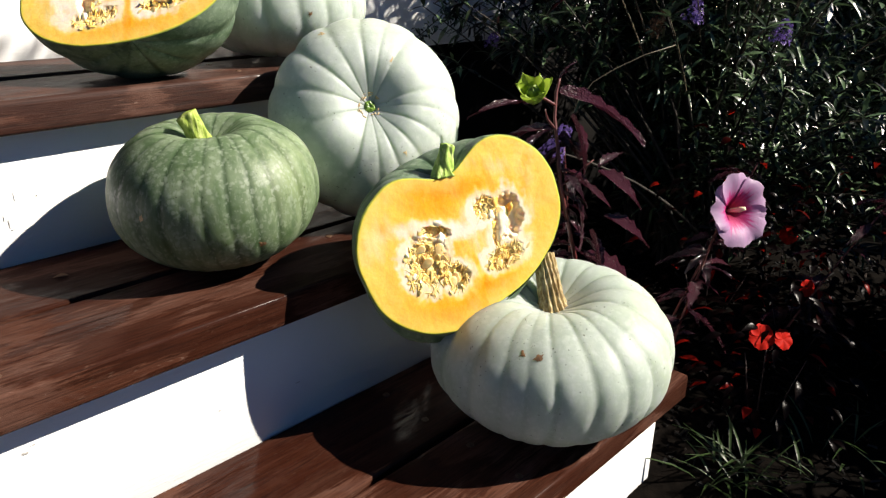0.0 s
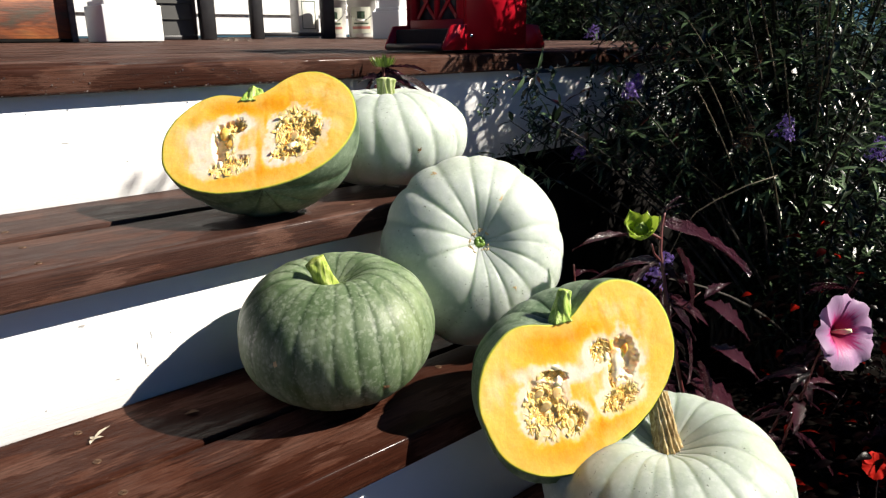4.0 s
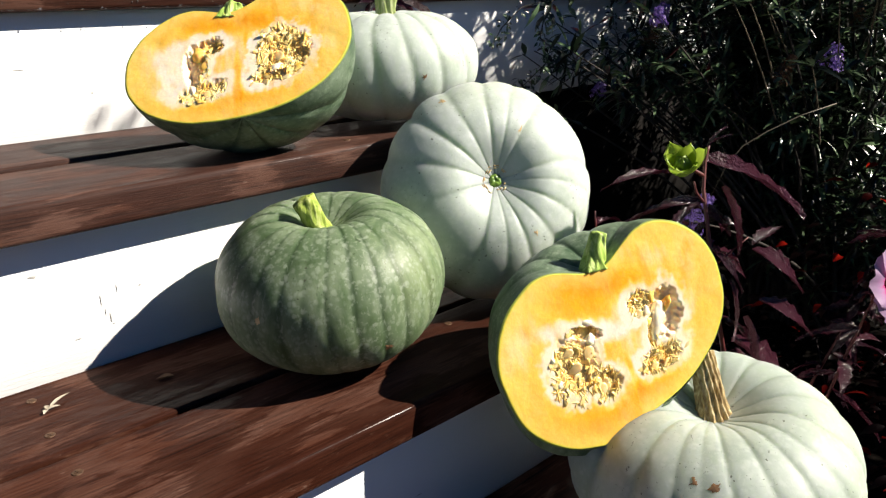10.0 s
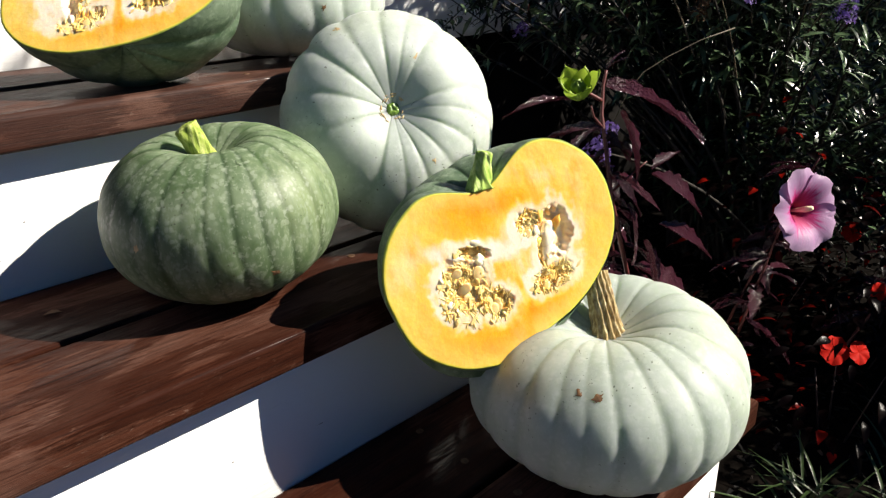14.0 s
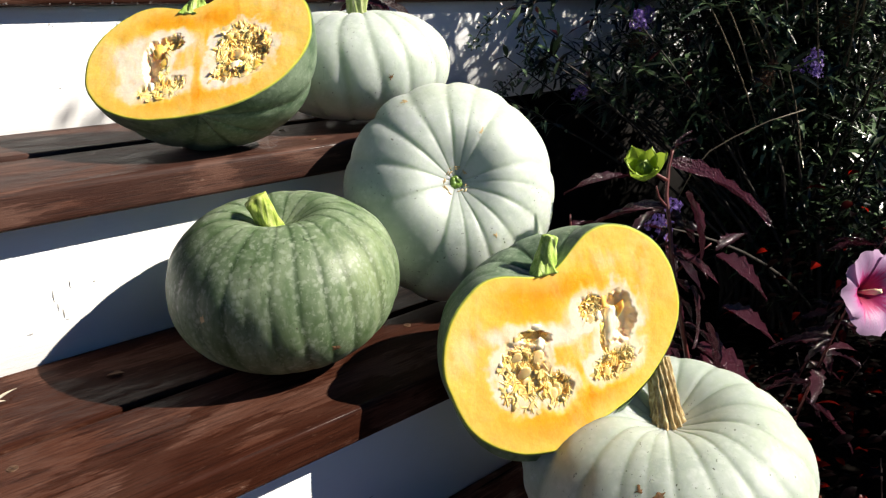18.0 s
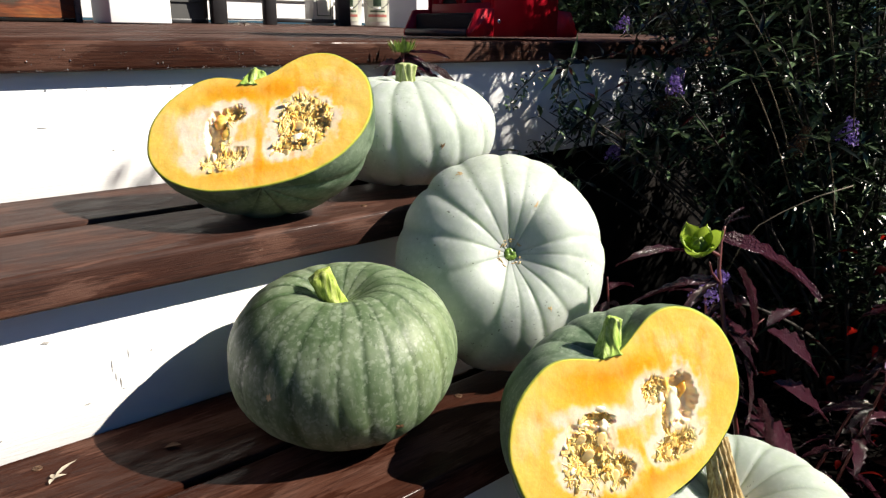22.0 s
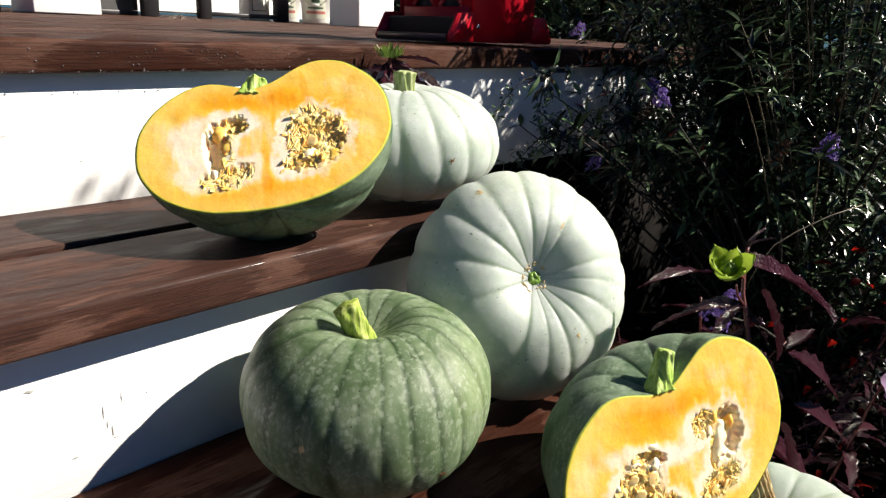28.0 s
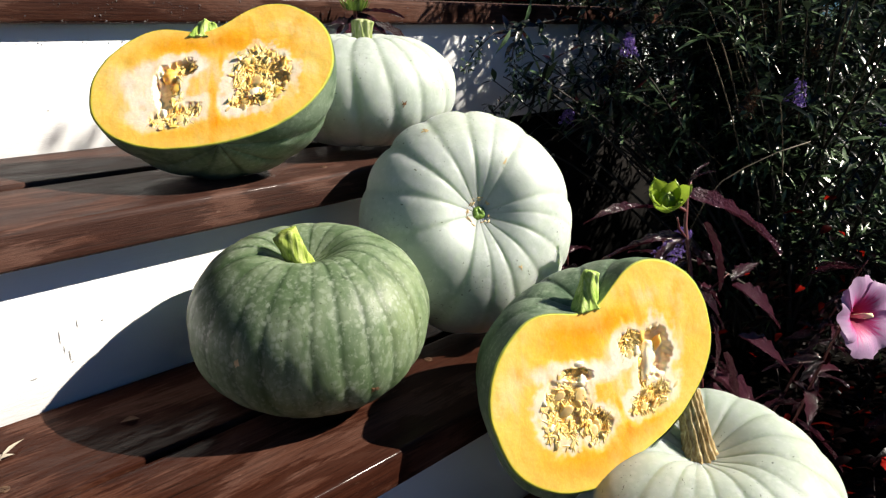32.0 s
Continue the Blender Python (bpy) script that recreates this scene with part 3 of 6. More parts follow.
def screw(board, x, y, z):
    """A countersunk screw head with a cross recess."""
    if not SCREW_MESH:
        bm = bmesh.new()
        bmesh.ops.create_cone(bm, cap_ends=True, segments=14, radius1=0.0048, radius2=0.0042, depth=0.0012)
        box_bm((0.005, 0.0011, 0.0008), (0, 0, 0.0006), 0, 1, bm)
        box_bm((0.0011, 0.005, 0.0008), (0, 0, 0.0006), 0, 1, bm)
        me = bpy.data.meshes.new("screw")
        bm.to_mesh(me)
        bm.free()
        me.materials.append(M_SCREW)
        SCREW_MESH.append(me)
    o = new("screw", SCREW_MESH[0])
    o.parent = board
    o.location = (x, y, z + 0.0002)
    o.rotation_euler = (0, 0, 7 * x + 3 * y)


def deck_z(y):
    return DECK_Z + DECK_FALL * (y - DECK_Y)


def build_deck():
    deck = tagged(empty("porch_deck", pose(0, DECK_Y, DECK_Z, math.degrees(math.atan(DECK_FALL)))), "dark brown stained wooden deck boards of a porch", "deck", kind="structure")
    y, w, k = 0.0, 0.14, 0
    while y < 3.0:
        part("deck_board", span(-3, 2.6, y, y + w, -THICK, 0.0015 * rng.uniform(-1, 0) if k else 0, 0.006 if k == 0 else 0.003, 3 if k == 0 else 1), M_DECK if k else M_FRONT, deck)
        y += w + 0.005
        k += 1
    # rain drops that hang on the front board
    verts, faces = [], []
    r = random.Random(5)
    for n in range(900):
        low = r.random() < 0.3
        x, z = r.uniform(-0.25, 1.35), DECK_Z - 0.004 - (THICK - 0.005) * (r.uniform(0.93, 1.0) if low else r.random())
        s = r.choice((0.0003, 0.0004, 0.0005, 0.0008, 0.0012) if low else (0.0002, 0.0003, 0.0004, 0.0005, 0.0007, 0.0011)) * r.uniform(0.6, 1.0)
        k0 = len(verts)
        for j, (rr, h) in enumerate(((1.0, 0.0), (0.8, 0.55))):
            for q in range(7):
                a = 6.2832 * q / 7
                verts.append((x + s * rr * math.cos(a), DECK_Y - 0.0003 - s * h, z + s * 1.15 * rr * math.sin(a)))
        verts.append((x, DECK_Y - 0.0003 - s * 0.8, z))
        for q in range(7):
            faces.append((k0 + q, k0 + (q + 1) % 7, k0 + 7 + (q + 1) % 7, k0 + 7 + q))
            faces.append((k0 + 7 + q, k0 + 7 + (q + 1) % 7, k0 + 14))
    tagged(from_lists("rain_drops", verts, faces, M_DROP), "clear rain drops on the front deck board", "water drops", kind="stuff")


build_steps()
build_deck()


# ---- pumpkins ----
def furrow_at(u, furrows):
    """How deep in a furrow the longitude u lies: a narrow crease and a wide hollow. furrows: rising degrees with strengths."""
    d = math.degrees(u) % 360
    n = len(furrows)
    for k in range(n):
        a, sa = furrows[k]
        b, sb = furrows[(k + 1) % n]
        width = (b - a) % 360 or 360
        t = ((d - a) % 360) / width
        if t <= 1.0:
            s = math.sin(math.pi * t)
            low = 1 - math.sqrt(s * s * 0.975 + 0.025)
            k = (sa if t < 0.5 else sb) * min(1.15, (width / 23) ** 0.6)
            return k * low ** 3.4, k * low ** 1.25
    return 0.0, 0.0


def rind_point(u, v, R, H, furrows, depth, seed, top_dip, low_dip, skew=0.0, dip_w=0.3, skew_low=0.0, belly=0.0, crown=1.0):
    """A point of the skin at longitude u, latitude v; also how deep in a furrow it lies."""
    cv, sv = max(math.cos(v), 0.0), math.sin(v)
    furrow, wide = furrow_at(u + 0.06 * math.sin(2.2 * v + seed), furrows)
    rho = cv ** 0.9
    r = R * rho * (1 - depth * (0.55 * furrow + 0.55 * wide) * (0.25 + 0.75 * cv))
    sign = 1 if sv > 0 else -1
    z = H * (abs(sv) ** 0.92) * sign
    dip = top_dip if sv > 0 else low_dip
    z -= sign * (dip * math.exp(-(rho / dip_w) ** 2) + 0.75 * depth * R * (0.7 * furrow + 0.3 * wide) * math.exp(-((rho - 0.42) / 0.34) ** 2))
    if sv > 0:
        z *= crown
    z += r * math.cos(u) * (skew * max(sv, 0.0) + skew_low * max(-sv, 0.0))
    if belly and sv < 0:
        z *= 1 + belly * (0.20 + math.sin(u)) - 0.10 * max(0.0, math.cos(u)) ** 0.7
    p = Vector((r * math.cos(u), r * math.sin(u), z))
    q = p * 9 + Vector((seed * 3.1, 0, 0))
    p *= 1 + 0.020 * noise.noise(q) + 0.008 * noise.noise(q * 3.3) + 0.0022 * noise.noise(q * 9)
    return p, furrow


def skin_mesh(name, material, args, parent, half=False, nu=300, nv=120, label=""):
    verts, faces, fur = [], [], []
    cols = nu + 1 if half else nu
    for j in range(nv + 1):
        v = -math.pi / 2 + math.pi * j / nv
        for i in range(cols):
            u = math.pi * i / nu if half else 2 * math.pi * i / nu
            p, f = rind_point(u, v, *args)
            if half and i in (0, nu):
                p.y = 0
            verts.append(p)
            fur.append(f)
    for j in range(nv):
        for i in range(nu):
            a, b = j * cols + i, j * cols + (i + 1) % cols
            faces.append((a, b, b + cols, a + cols))
    ob = from_lists(name, verts, faces, material, parent, label)
    ob.data.attributes.new("furrow", "FLOAT", "POINT").data.foreach_set("value", fur)
    return ob


def axis_pose(centre, axis, spin=0.0):
    z = Vector(axis).normalized()
    x = (Vector((1, 0, 0)) - z * z.x).normalized()
    m = Matrix((x, z.cross(x), z)).transposed().to_4x4()
    m.translation = centre
    return m @ pose(0, 0, 0, 0, 0, spin)


def stem_part(base, lean, length, r0, r1, material, parent, ridges=5, label="", seg=48, ridge=0.13, cut=None, bend=1.3):
    """A ribbed stalk that swells where it joins the fruit, cut off at its end."""
    b, l = Vector(base), Vector(lean)
    pts, rad = [], []
    n = 20
    for k in range(n + 1):
        s = k / n
        pts.append(b + Vector((l.x * s ** bend, l.y * s ** bend, length * s)))
        rad.append((r0 * (1 - s) + r1 * s) * (1 + 0.45 * math.exp(-s * 9) + 0.10 * s ** 5))
    for f in (0.82, 0.45):                    # the rounded, worn edge of the cut end
        pts.append(pts[-1] + (pts[n] - pts[n - 1]).normalized() * r1 * 0.10)
        rad.append(r1 * f)
    bm = tube(pts, rad, seg, None, True, ridge, ridges)
    for v in bm.verts:
        q = Vector((v.co.x * 200, v.co.y * 200, v.co.z * 70))
        v.co += 0.0014 * Vector((noise.noise(q), noise.noise(q + Vector((9, 0, 0))), 0.7 * noise.noise(q + Vector((0, 9, 0)))))
        if cut is not None:
            groove = 0.0009 * math.sin(v.co.x * 700) + 0.0008 * noise.noise(q)
            v.co.y = max(v.co.y, cut + groove)
    return part("stem", bm, material, parent, label)


def ring_of(*pairs):
    """Furrows in rising order, from degrees and strengths."""
    return tuple(sorted((d % 360, s) for d, s in pairs))


def pumpkin(label, material, centre, axis, args):
    p = tagged(empty("pumpkin", axis_pose(centre, axis)), label, "pumpkin", group="pumpkins on the steps")
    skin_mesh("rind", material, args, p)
    return p


def scab(parent, u, v, size, args, material, label):
    """A corky scar that lies on the skin, with ragged arms."""
    bm = bmesh.new()
    r = random.Random(int(u * 100))
    R, H = args[0], args[1]
    rim, rim2 = [], []
    n = 22
    mid, _ = rind_point(u, v, *args)
    for k in range(n):
        a = 6.2832 * k / n
        s = size * (0.45 + 0.5 * r.random() + (0.8 if r.random() < 0.16 else 0))
        for f, ring in ((1.0, rim), (0.5, rim2)):
            p, _ = rind_point(u + f * s * math.cos(a) / R, v + f * 0.8 * s * math.sin(a) / H, *args)
            ring.append(bm.verts.new(p * (1.002 + 0.006 * (1 - f) + 0.003 * r.random())))
    c = bm.verts.new(mid * 1.006)
    for k in range(n):
        bm.faces.new((rim[k], rim[(k + 1) % n], rim2[(k + 1) % n], rim2[k]))
        bm.faces.new((rim2[k], rim2[(k + 1) % n], c))
    part("scar", bm, material, parent, label)


M_SCAR_DARK = simple("scar", (0.09, 0.045, 0.02), (0.25, 0.13, 0.055), 150, 0.9, 0.4)

GREEN_ARGS = (0.1165, 0.0835, ring_of((-173, 0.6), (-157, 0.7), (-143, 1.1), (-132, 0.5), (-122, 0.9), (-109, 1.1), (-96, 0.9), (-84, 0.9), (-64, 0.9), (-44, 0.9), (-22, 0.9), (0, 0.9), (22, 0.9), (45, 0.9), (68, 0.9), (90, 0.9), (112, 0.9), (136, 0.9), (160, 0.9)), 0.023, 1.3, 0.030, 0.02)
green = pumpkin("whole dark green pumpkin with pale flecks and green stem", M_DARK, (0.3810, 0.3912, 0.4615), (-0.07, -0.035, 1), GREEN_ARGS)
stem_part((-0.005, -0.005, 0.044), (-0.014, 0.010, 0), 0.044, 0.0108, 0.0105, M_STEM, green, 5, "fresh green ribbed stem", 60, 0.08, None, 1.3)
LEAN_ARGS = (0.1258, 0.087, ring_of((122, 1.1), (147, 0.8), (177, 0.9), (-128, 0.9), (-105, 0.5), (-88, 1.0), (-66, 0.8), (-43, 0.9), (-24, 0.5), (-8, 0.8), (39, 0.8), (57, 0.6), (75, 1.0), (99, 0.8)), 0.036, 2.1, 0.03, 0.02)
leaning = pumpkin("whole pale grey-green pumpkin tipped on its side against a step", M_PALE, (0.6078, 0.3943, 0.5095), (-0.5, -0.75, 0.43), LEAN_ARGS)
LOW_ARGS = (0.1435, 0.0945, ring_of((-145, 1.1), (-157, 0.6), (-168, 0.8), (176, 0.9), (155, 0.8), (-127, 1.0), (-111, 1.0), (-96, 0.9), (-72, 0.9), (-45, 0.9), (-20, 0.9), (3, 0.9), (26, 0.9), (48, 0.9), (70, 0.9), (92, 0.9), (114, 0.9), (135, 0.9)), 0.036, 4.4, 0.042, 0.02, 0.08, 0.34, 0.0, 0.0, 0.90)
low = pumpkin("whole pale grey-green pumpkin with dry stem, on the lowest step", M_PALEGREY, (0.631, 0.091, 0.2815), (-0.03, 0, 1), LOW_ARGS)
stem_part((0.004, 0.002, 0.042), (0.016, 0.028, 0), 0.058, 0.0145, 0.0108, M_DRYSTEM, low, 15, "dry corky brown stem", 120, 0.12)
BACK_ARGS = (0.128, 0.0768, ring_of((-156, 0.8), (-134, 1.1), (-113, 1.0), (-95, 1.0), (-72, 0.9), (-50, 0.9), (-28, 0.9), (-6, 0.9), (16, 0.9), (38, 0.9), (60, 0.9), (83, 0.9), (106, 0.9), (128, 0.9), (150, 0.9), (176, 0.9)), 0.036, 6.0, 0.017, 0.016)
back = pumpkin("whole pale grey-green pumpkin with stem stub, on the third step", M_PALE, (0.636, 0.619, 0.6433), (0, 0, 1), BACK_ARGS)
stem_part((0, 0, 0.055), (0.002, 0, 0), 0.032, 0.0120, 0.0125, M_CUTSTEM, back, 9, "short cut green stem", 63, 0.13)
for v in low.children[0].data.vertices:    # hidden bump on its far shoulder, added to block a fleck of sun
    v.co.z += 0.011 * math.exp(-((v.co - Vector((0.012, 0.108, 0.055))).length / 0.032) ** 2)
scab(low, radians(-150), 0.655, 0.0062, LOW_ARGS, M_SCAR_DARK, "small brown scar")
scab(low, radians(-158.5), 0.67, 0.0042, LOW_ARGS, M_SCAR_DARK, "small brown scar")
for u, v, s in ((44, 1.13, 0.0036), (-74, 1.0, 0.0030), (104, 0.62, 0.0042)):
    scab(leaning, radians(u), v, s, LEAN_ARGS, M_SCAR, "small tan scab")
scab(back, radians(-106), -0.06, 0.0034, BACK_ARGS, M_SCAR_DARK, "small dark scar")
scab(green, radians(-97), -0.33, 0.0052, GREEN_ARGS, M_SCAR_DARK, "dark scab low on the rind")
scab(green, radians(-157), 0.10, 0.0040, GREEN_ARGS, M_SCAR, "small tan scab")


def blossom_end(parent, z):
    """Corky ring and green button where the flower sat."""
    r = random.Random(3)
    bm = bmesh.new()
    for n in range(26):
        a = r.choice((0.3, 1.2, 2.0, 2.9, 3.5, 4.4, 5.2)) + r.gauss(0, 0.2)
        rad = r.uniform(0.0105, 0.0165)
        pts = []
        for k in range(4):
            b = a + (k - 1.5) * r.uniform(0.07, 0.17)
            pts.append((rad * math.cos(b), rad * math.sin(b), z + 0.0003 + 0.22 * (rad - 0.006) + r.uniform(0, 0.0006)))
        w = r.uniform(0.5, 1.1)
        tube(pts, [0.0004, 0.001 * w, 0.001 * w, 0.0004], 6, bm, True)
    part("blossom_scar", bm, M_SCAR, parent, "corky tan ring of the blossom end")
    bm = bmesh.new()
    bmesh.ops.create_uvsphere(bm, u_segments=28, v_segments=16, radius=0.0088, matrix=Matrix.Translation((0, 0, z - 0.0025)) @ Matrix.Diagonal((1, 1, 0.5, 1)))
    for v in bm.verts:
        rr = math.hypot(v.co.x, v.co.y)
        v.co.z += 0.0016 * noise.noise(v.co * 330) - 0.0025 * math.exp(-(rr / 0.0028) ** 2)
    part("button", bm, M_BUTTON, parent, "small green button")


M_BUTTON = simple("green_button", (0.02, 0.07, 0.006), (0.26, 0.42, 0.07), 260, 0.3, 1.2)
blossom_end(leaning, 0.0575)
upright = leaning.matrix_world.to_3x3().inverted() @ Vector((0, 0, 1))
taller = Matrix.Scale(1.05, 4, upright)
for c in leaning.children:                 # the fruit is a little taller than it is wide
    c.data.transform(taller)


def outline(a, args):
    """The edge of the cut face at angle a (0 along the width, 90 degrees at the stem)."""
    v = math.asin(max(-1, min(1, math.sin(a))))
    p, _ = rind_point(0 if math.cos(a) >= 0 else math.pi, v, *args)
    return p.x, p.z


def smooth(k):
    k = max(0.0, min(1.0, k))
    return k * k * (3 - 2 * k)


def within(spots):
    """Spots on the cut face, in millimetres (centre, two half axes, a value), made ready to test against."""
    out = []
    for cx, cz, ax, az, bx, bz, value in spots:
        det = (ax * bz - az * bx) * 1e-6
        out.append((cx / 1000, cz / 1000, bz / 1000 / det, -bx / 1000 / det, -az / 1000 / det, ax / 1000 / det, min(math.hypot(ax, az), math.hypot(bx, bz)), value))
    return out


def lump_into(verts, faces, m, rx, ry, rz, seed):
    """A soft, dented lump of pulp."""
    k0 = len(verts)
    nu, nv = 10, 7
    for j in range(nv + 1):
        b = -math.pi / 2 + math.pi * j / nv
        for i in range(nu):
            a = 6.2832 * i / nu
            d = Vector((math.cos(a) * math.cos(b), math.sin(a) * math.cos(b), math.sin(b)))
            f = 1 + 0.35 * noise.noise(d * 1.1 + Vector((seed, 0, 0))) + 0.10 * noise.noise(d * 2.6 + Vector((0, seed, 0)))
            verts.append(m @ Vector((d.x * rx * f, d.y * ry * f, d.z * rz * f)))
    for j in range(nv):
        for i in range(nu):
            a, b = k0 + j * nu + i, k0 + j * nu + (i + 1) % nu
            faces.append((a, b, b + nu, a + nu))


def half_pumpkin(label, centre, right, up, args, pits, tints, fills, seeds, lumps):
    """A pumpkin cut through its stem: skin behind, a flesh face with seed hollows in front."""
    right, up = Vector(right).normalized(), Vector(up).normalized()
    back_dir = up.cross(right)
    m = Matrix((right, back_dir, up)).transposed().to_4x4()
    m.translation = centre
    p = tagged(empty("half_pumpkin", m), label, "pumpkin half", group="cut pumpkin halves")
    skin_mesh("rind", M_CUTRIND, args, p, half=True, nu=170, nv=110)
    seed = args[4]
    na, nr = 420, 170
    verts, faces, zone, rim = [], [], [], []
    edge = [outline(2 * math.pi * i / na, args) for i in range(na)]
    cz = -0.006
    pits, tints = within(pits), within(tints)

    def relief(x, z):
        """How far the cut surface lies behind the plane of the cut, and the distance to the nearest hollow in millimetres."""
        n1 = noise.noise(Vector((x * 75, z * 75, seed)))
        n2 = noise.noise(Vector((x * 230, z * 230, seed)))
        y, near = 0.0, 99.0
        for cx, cz2, a, b, c, d, size, deep in pits:
            e = math.hypot((x - cx) * a + (z - cz2) * b, (x - cx) * c + (z - cz2) * d) + 0.24 * n1 + 0.16 * n2
            if e < 3.5:
                y = max(y, deep * smooth((1.0 - e) / (0.36 if deep > 6 else 0.6)))
                near = min(near, (e - 1) * size)
        lump = noise.noise(Vector((x * 120, z * 120, seed + 3))) + 0.5 * n2
        inside = smooth(-near / 2)
        return (y - inside * min(1.3, 0.3 * y) * lump) / 1000 + 0.0004 * noise.noise(Vector((x * 60, z * 60, 1))), near

    for j in range(nr + 1):
        t = (j / nr)
        for i in range(na):
            ex, ez = edge[i]
            x, z = ex * t, cz + (ez - cz) * t
            y, near = relief(x, z)
            if t > 0.985:
                y = min(y, 0.0003) + 0.0012 * (t - 0.985) / 0.015
            verts.append((x, y - 0.0008, z))
            rim.append(t)
            soft = noise.noise(Vector((x * 34, z * 34, seed + 5)))
            fine = noise.noise(Vector((x * 210, z * 46, seed)))
            far = smooth((near + 5.0 * soft + 2.5 * fine - 2.5) / 10)
            value = 0.05 + 0.42 * far + 0.15 * soft * far + 0.05 * fine * (1.2 - far)
            for cx, cz2, a, b, c, d, size, amount in tints:
                e = ((x - cx) * a + (z - cz2) * b) ** 2 + ((x - cx) * c + (z - cz2) * d) ** 2
                if e < 6:
                    value += amount * math.exp(-e * (0.8 + 0.5 * soft)) * (1 + 0.6 * fine)
            if near < 0:
                value = max(min(value, 0.16), 0.06 + 0.005 * min(9, y * 1000) + 0.12 * fine)
            zone.append(max(0.0, value))
    for j in range(nr):
        for i in range(na):
            a, b = j * na + i, j * na + (i + 1) % na
            faces.append((a, a + na, b + na, b))
    ob = from_lists("flesh", verts, faces, M_FLESH, p, "moist orange cut flesh with cream seed hollows")
    ob.data.attributes.new("zone", "FLOAT", "POINT").data.foreach_set("value", zone)
    ob.data.attributes.new("rim", "FLOAT", "POINT").data.foreach_set("value", rim)

    r2 = random.Random(int(seed * 100))
    sv, sf = [], []
    strands = bmesh.new()
    for cx, cz2, ax, az, bx, bz, n_lump, n_strand, n_seed in fills:
        def inside():
            q, a = math.sqrt(r2.random()), r2.uniform(0, 6.2832)
            c, s = q * math.cos(a), q * math.sin(a)
            return (cx + ax * c + bx * s) / 1000, (cz2 + az * c + bz * s) / 1000

        for n in range(n_lump):
            x, z = inside()
            size = r2.choice((0.0016, 0.0024, 0.0034, 0.0046)) * r2.uniform(0.8, 1.3)
            at = pose(x, max(0.0004, 0.85 * relief(x, z)[0] - 0.2 * size), z, r2.gauss(0, 18), r2.uniform(0, 180), r2.gauss(0, 18))
            k0 = len(sv)
            lump_into(sv, sf, at, size * r2.uniform(0.5, 1.0), 0.0006, size * r2.uniform(0.9, 1.7), r2.uniform(0, 50))
            for q in sv[k0:]:
                q += Vector((noise.noise(q * 420), 0.9 * noise.noise(q * 330 + Vector((7, 0, 0))), noise.noise(q * 420 + Vector((0, 7, 0))))) * 0.0017
        for n in range(n_strand):
            x, z = inside()
            a, l = r2.gauss(1.25, 0.75), r2.uniform(0.006, 0.020)
            curve, lift = r2.uniform(-0.25, 0.25), r2.uniform(0.0004, 0.0026)
            pts = []
            for k in range(7):
                f = k / 6 - 0.5
                xx = x + l * (f * math.cos(a) - curve * f * f * math.sin(a))
                zz = z + l * (f * math.sin(a) + curve * f * f * math.cos(a))
                pts.append((xx, max(-0.0004, relief(xx, zz)[0] - lift * (1 - 3.6 * f * f) - 0.0003), zz))
            w = r2.choice((0.0002, 0.0003, 0.0004, 0.0005, 0.0008))
            tube(pts, [w * 0.4, w, w * 1.2, w * 1.3, w * 1.1, w * 0.8, w * 0.3], 6, strands, False)
        for n in range(n_seed):
            x, z = inside()
            seed_part(p, x, max(0.0012, relief(x, z)[0] - r2.uniform(0.0004, 0.0016)), z, r2, r2.uniform(0.75, 0.95))
    for x, z, turn, scale in seeds:
        seed_part(p, x / 1000, max(0.0008, relief(x / 1000, z / 1000)[0] - 0.0022), z / 1000, r2, scale, turn)
    tagged(part("pulp_fibre", strands, M_FIBRE, p, "stringy pale yellow pulp"), kind="stuff")
    tagged(from_lists("pulp", sv, sf, M_FIBRE, p, "soft pale yellow pulp"), kind="stuff")
    for x, z, w, h, turn, out, orange in lumps:
        lv, lf = [], []
        lump_into(lv, lf, pose(x / 1000, out / 1000, z / 1000, 0, turn, 0), w / 1000, 0.0055, h / 1000, x * 0.7)
        for q in lv:
            q += Vector((noise.noise(q * 190), noise.noise(q * 190 + Vector((7, 0, 0))), noise.noise(q * 190 + Vector((0, 7, 0))))) * 0.0045
        ob = from_lists("pulp_clump", lv, lf, M_PULPORANGE if orange else M_CREAM, p, "orange clump of pulp" if orange else "cream clump of pulp")
        sub = ob.modifiers.new("smooth", "SUBSURF")
        sub.levels = sub.render_levels = 1
    return p


M_CREAM = moist(simple("pulp_cream", (0.95, 0.80, 0.48), (0.97, 0.92, 0.76), 70, 0.3, 0.5), 0.3, (0.005, 0.004, 0.002))
M_PULPORANGE = moist(simple("pulp_orange", (0.93, 0.48, 0.04), (0.96, 0.74, 0.26), 90, 0.25, 0.4), 0.5, (0.006, 0.0035, 0.001))
SEED_MESH = []


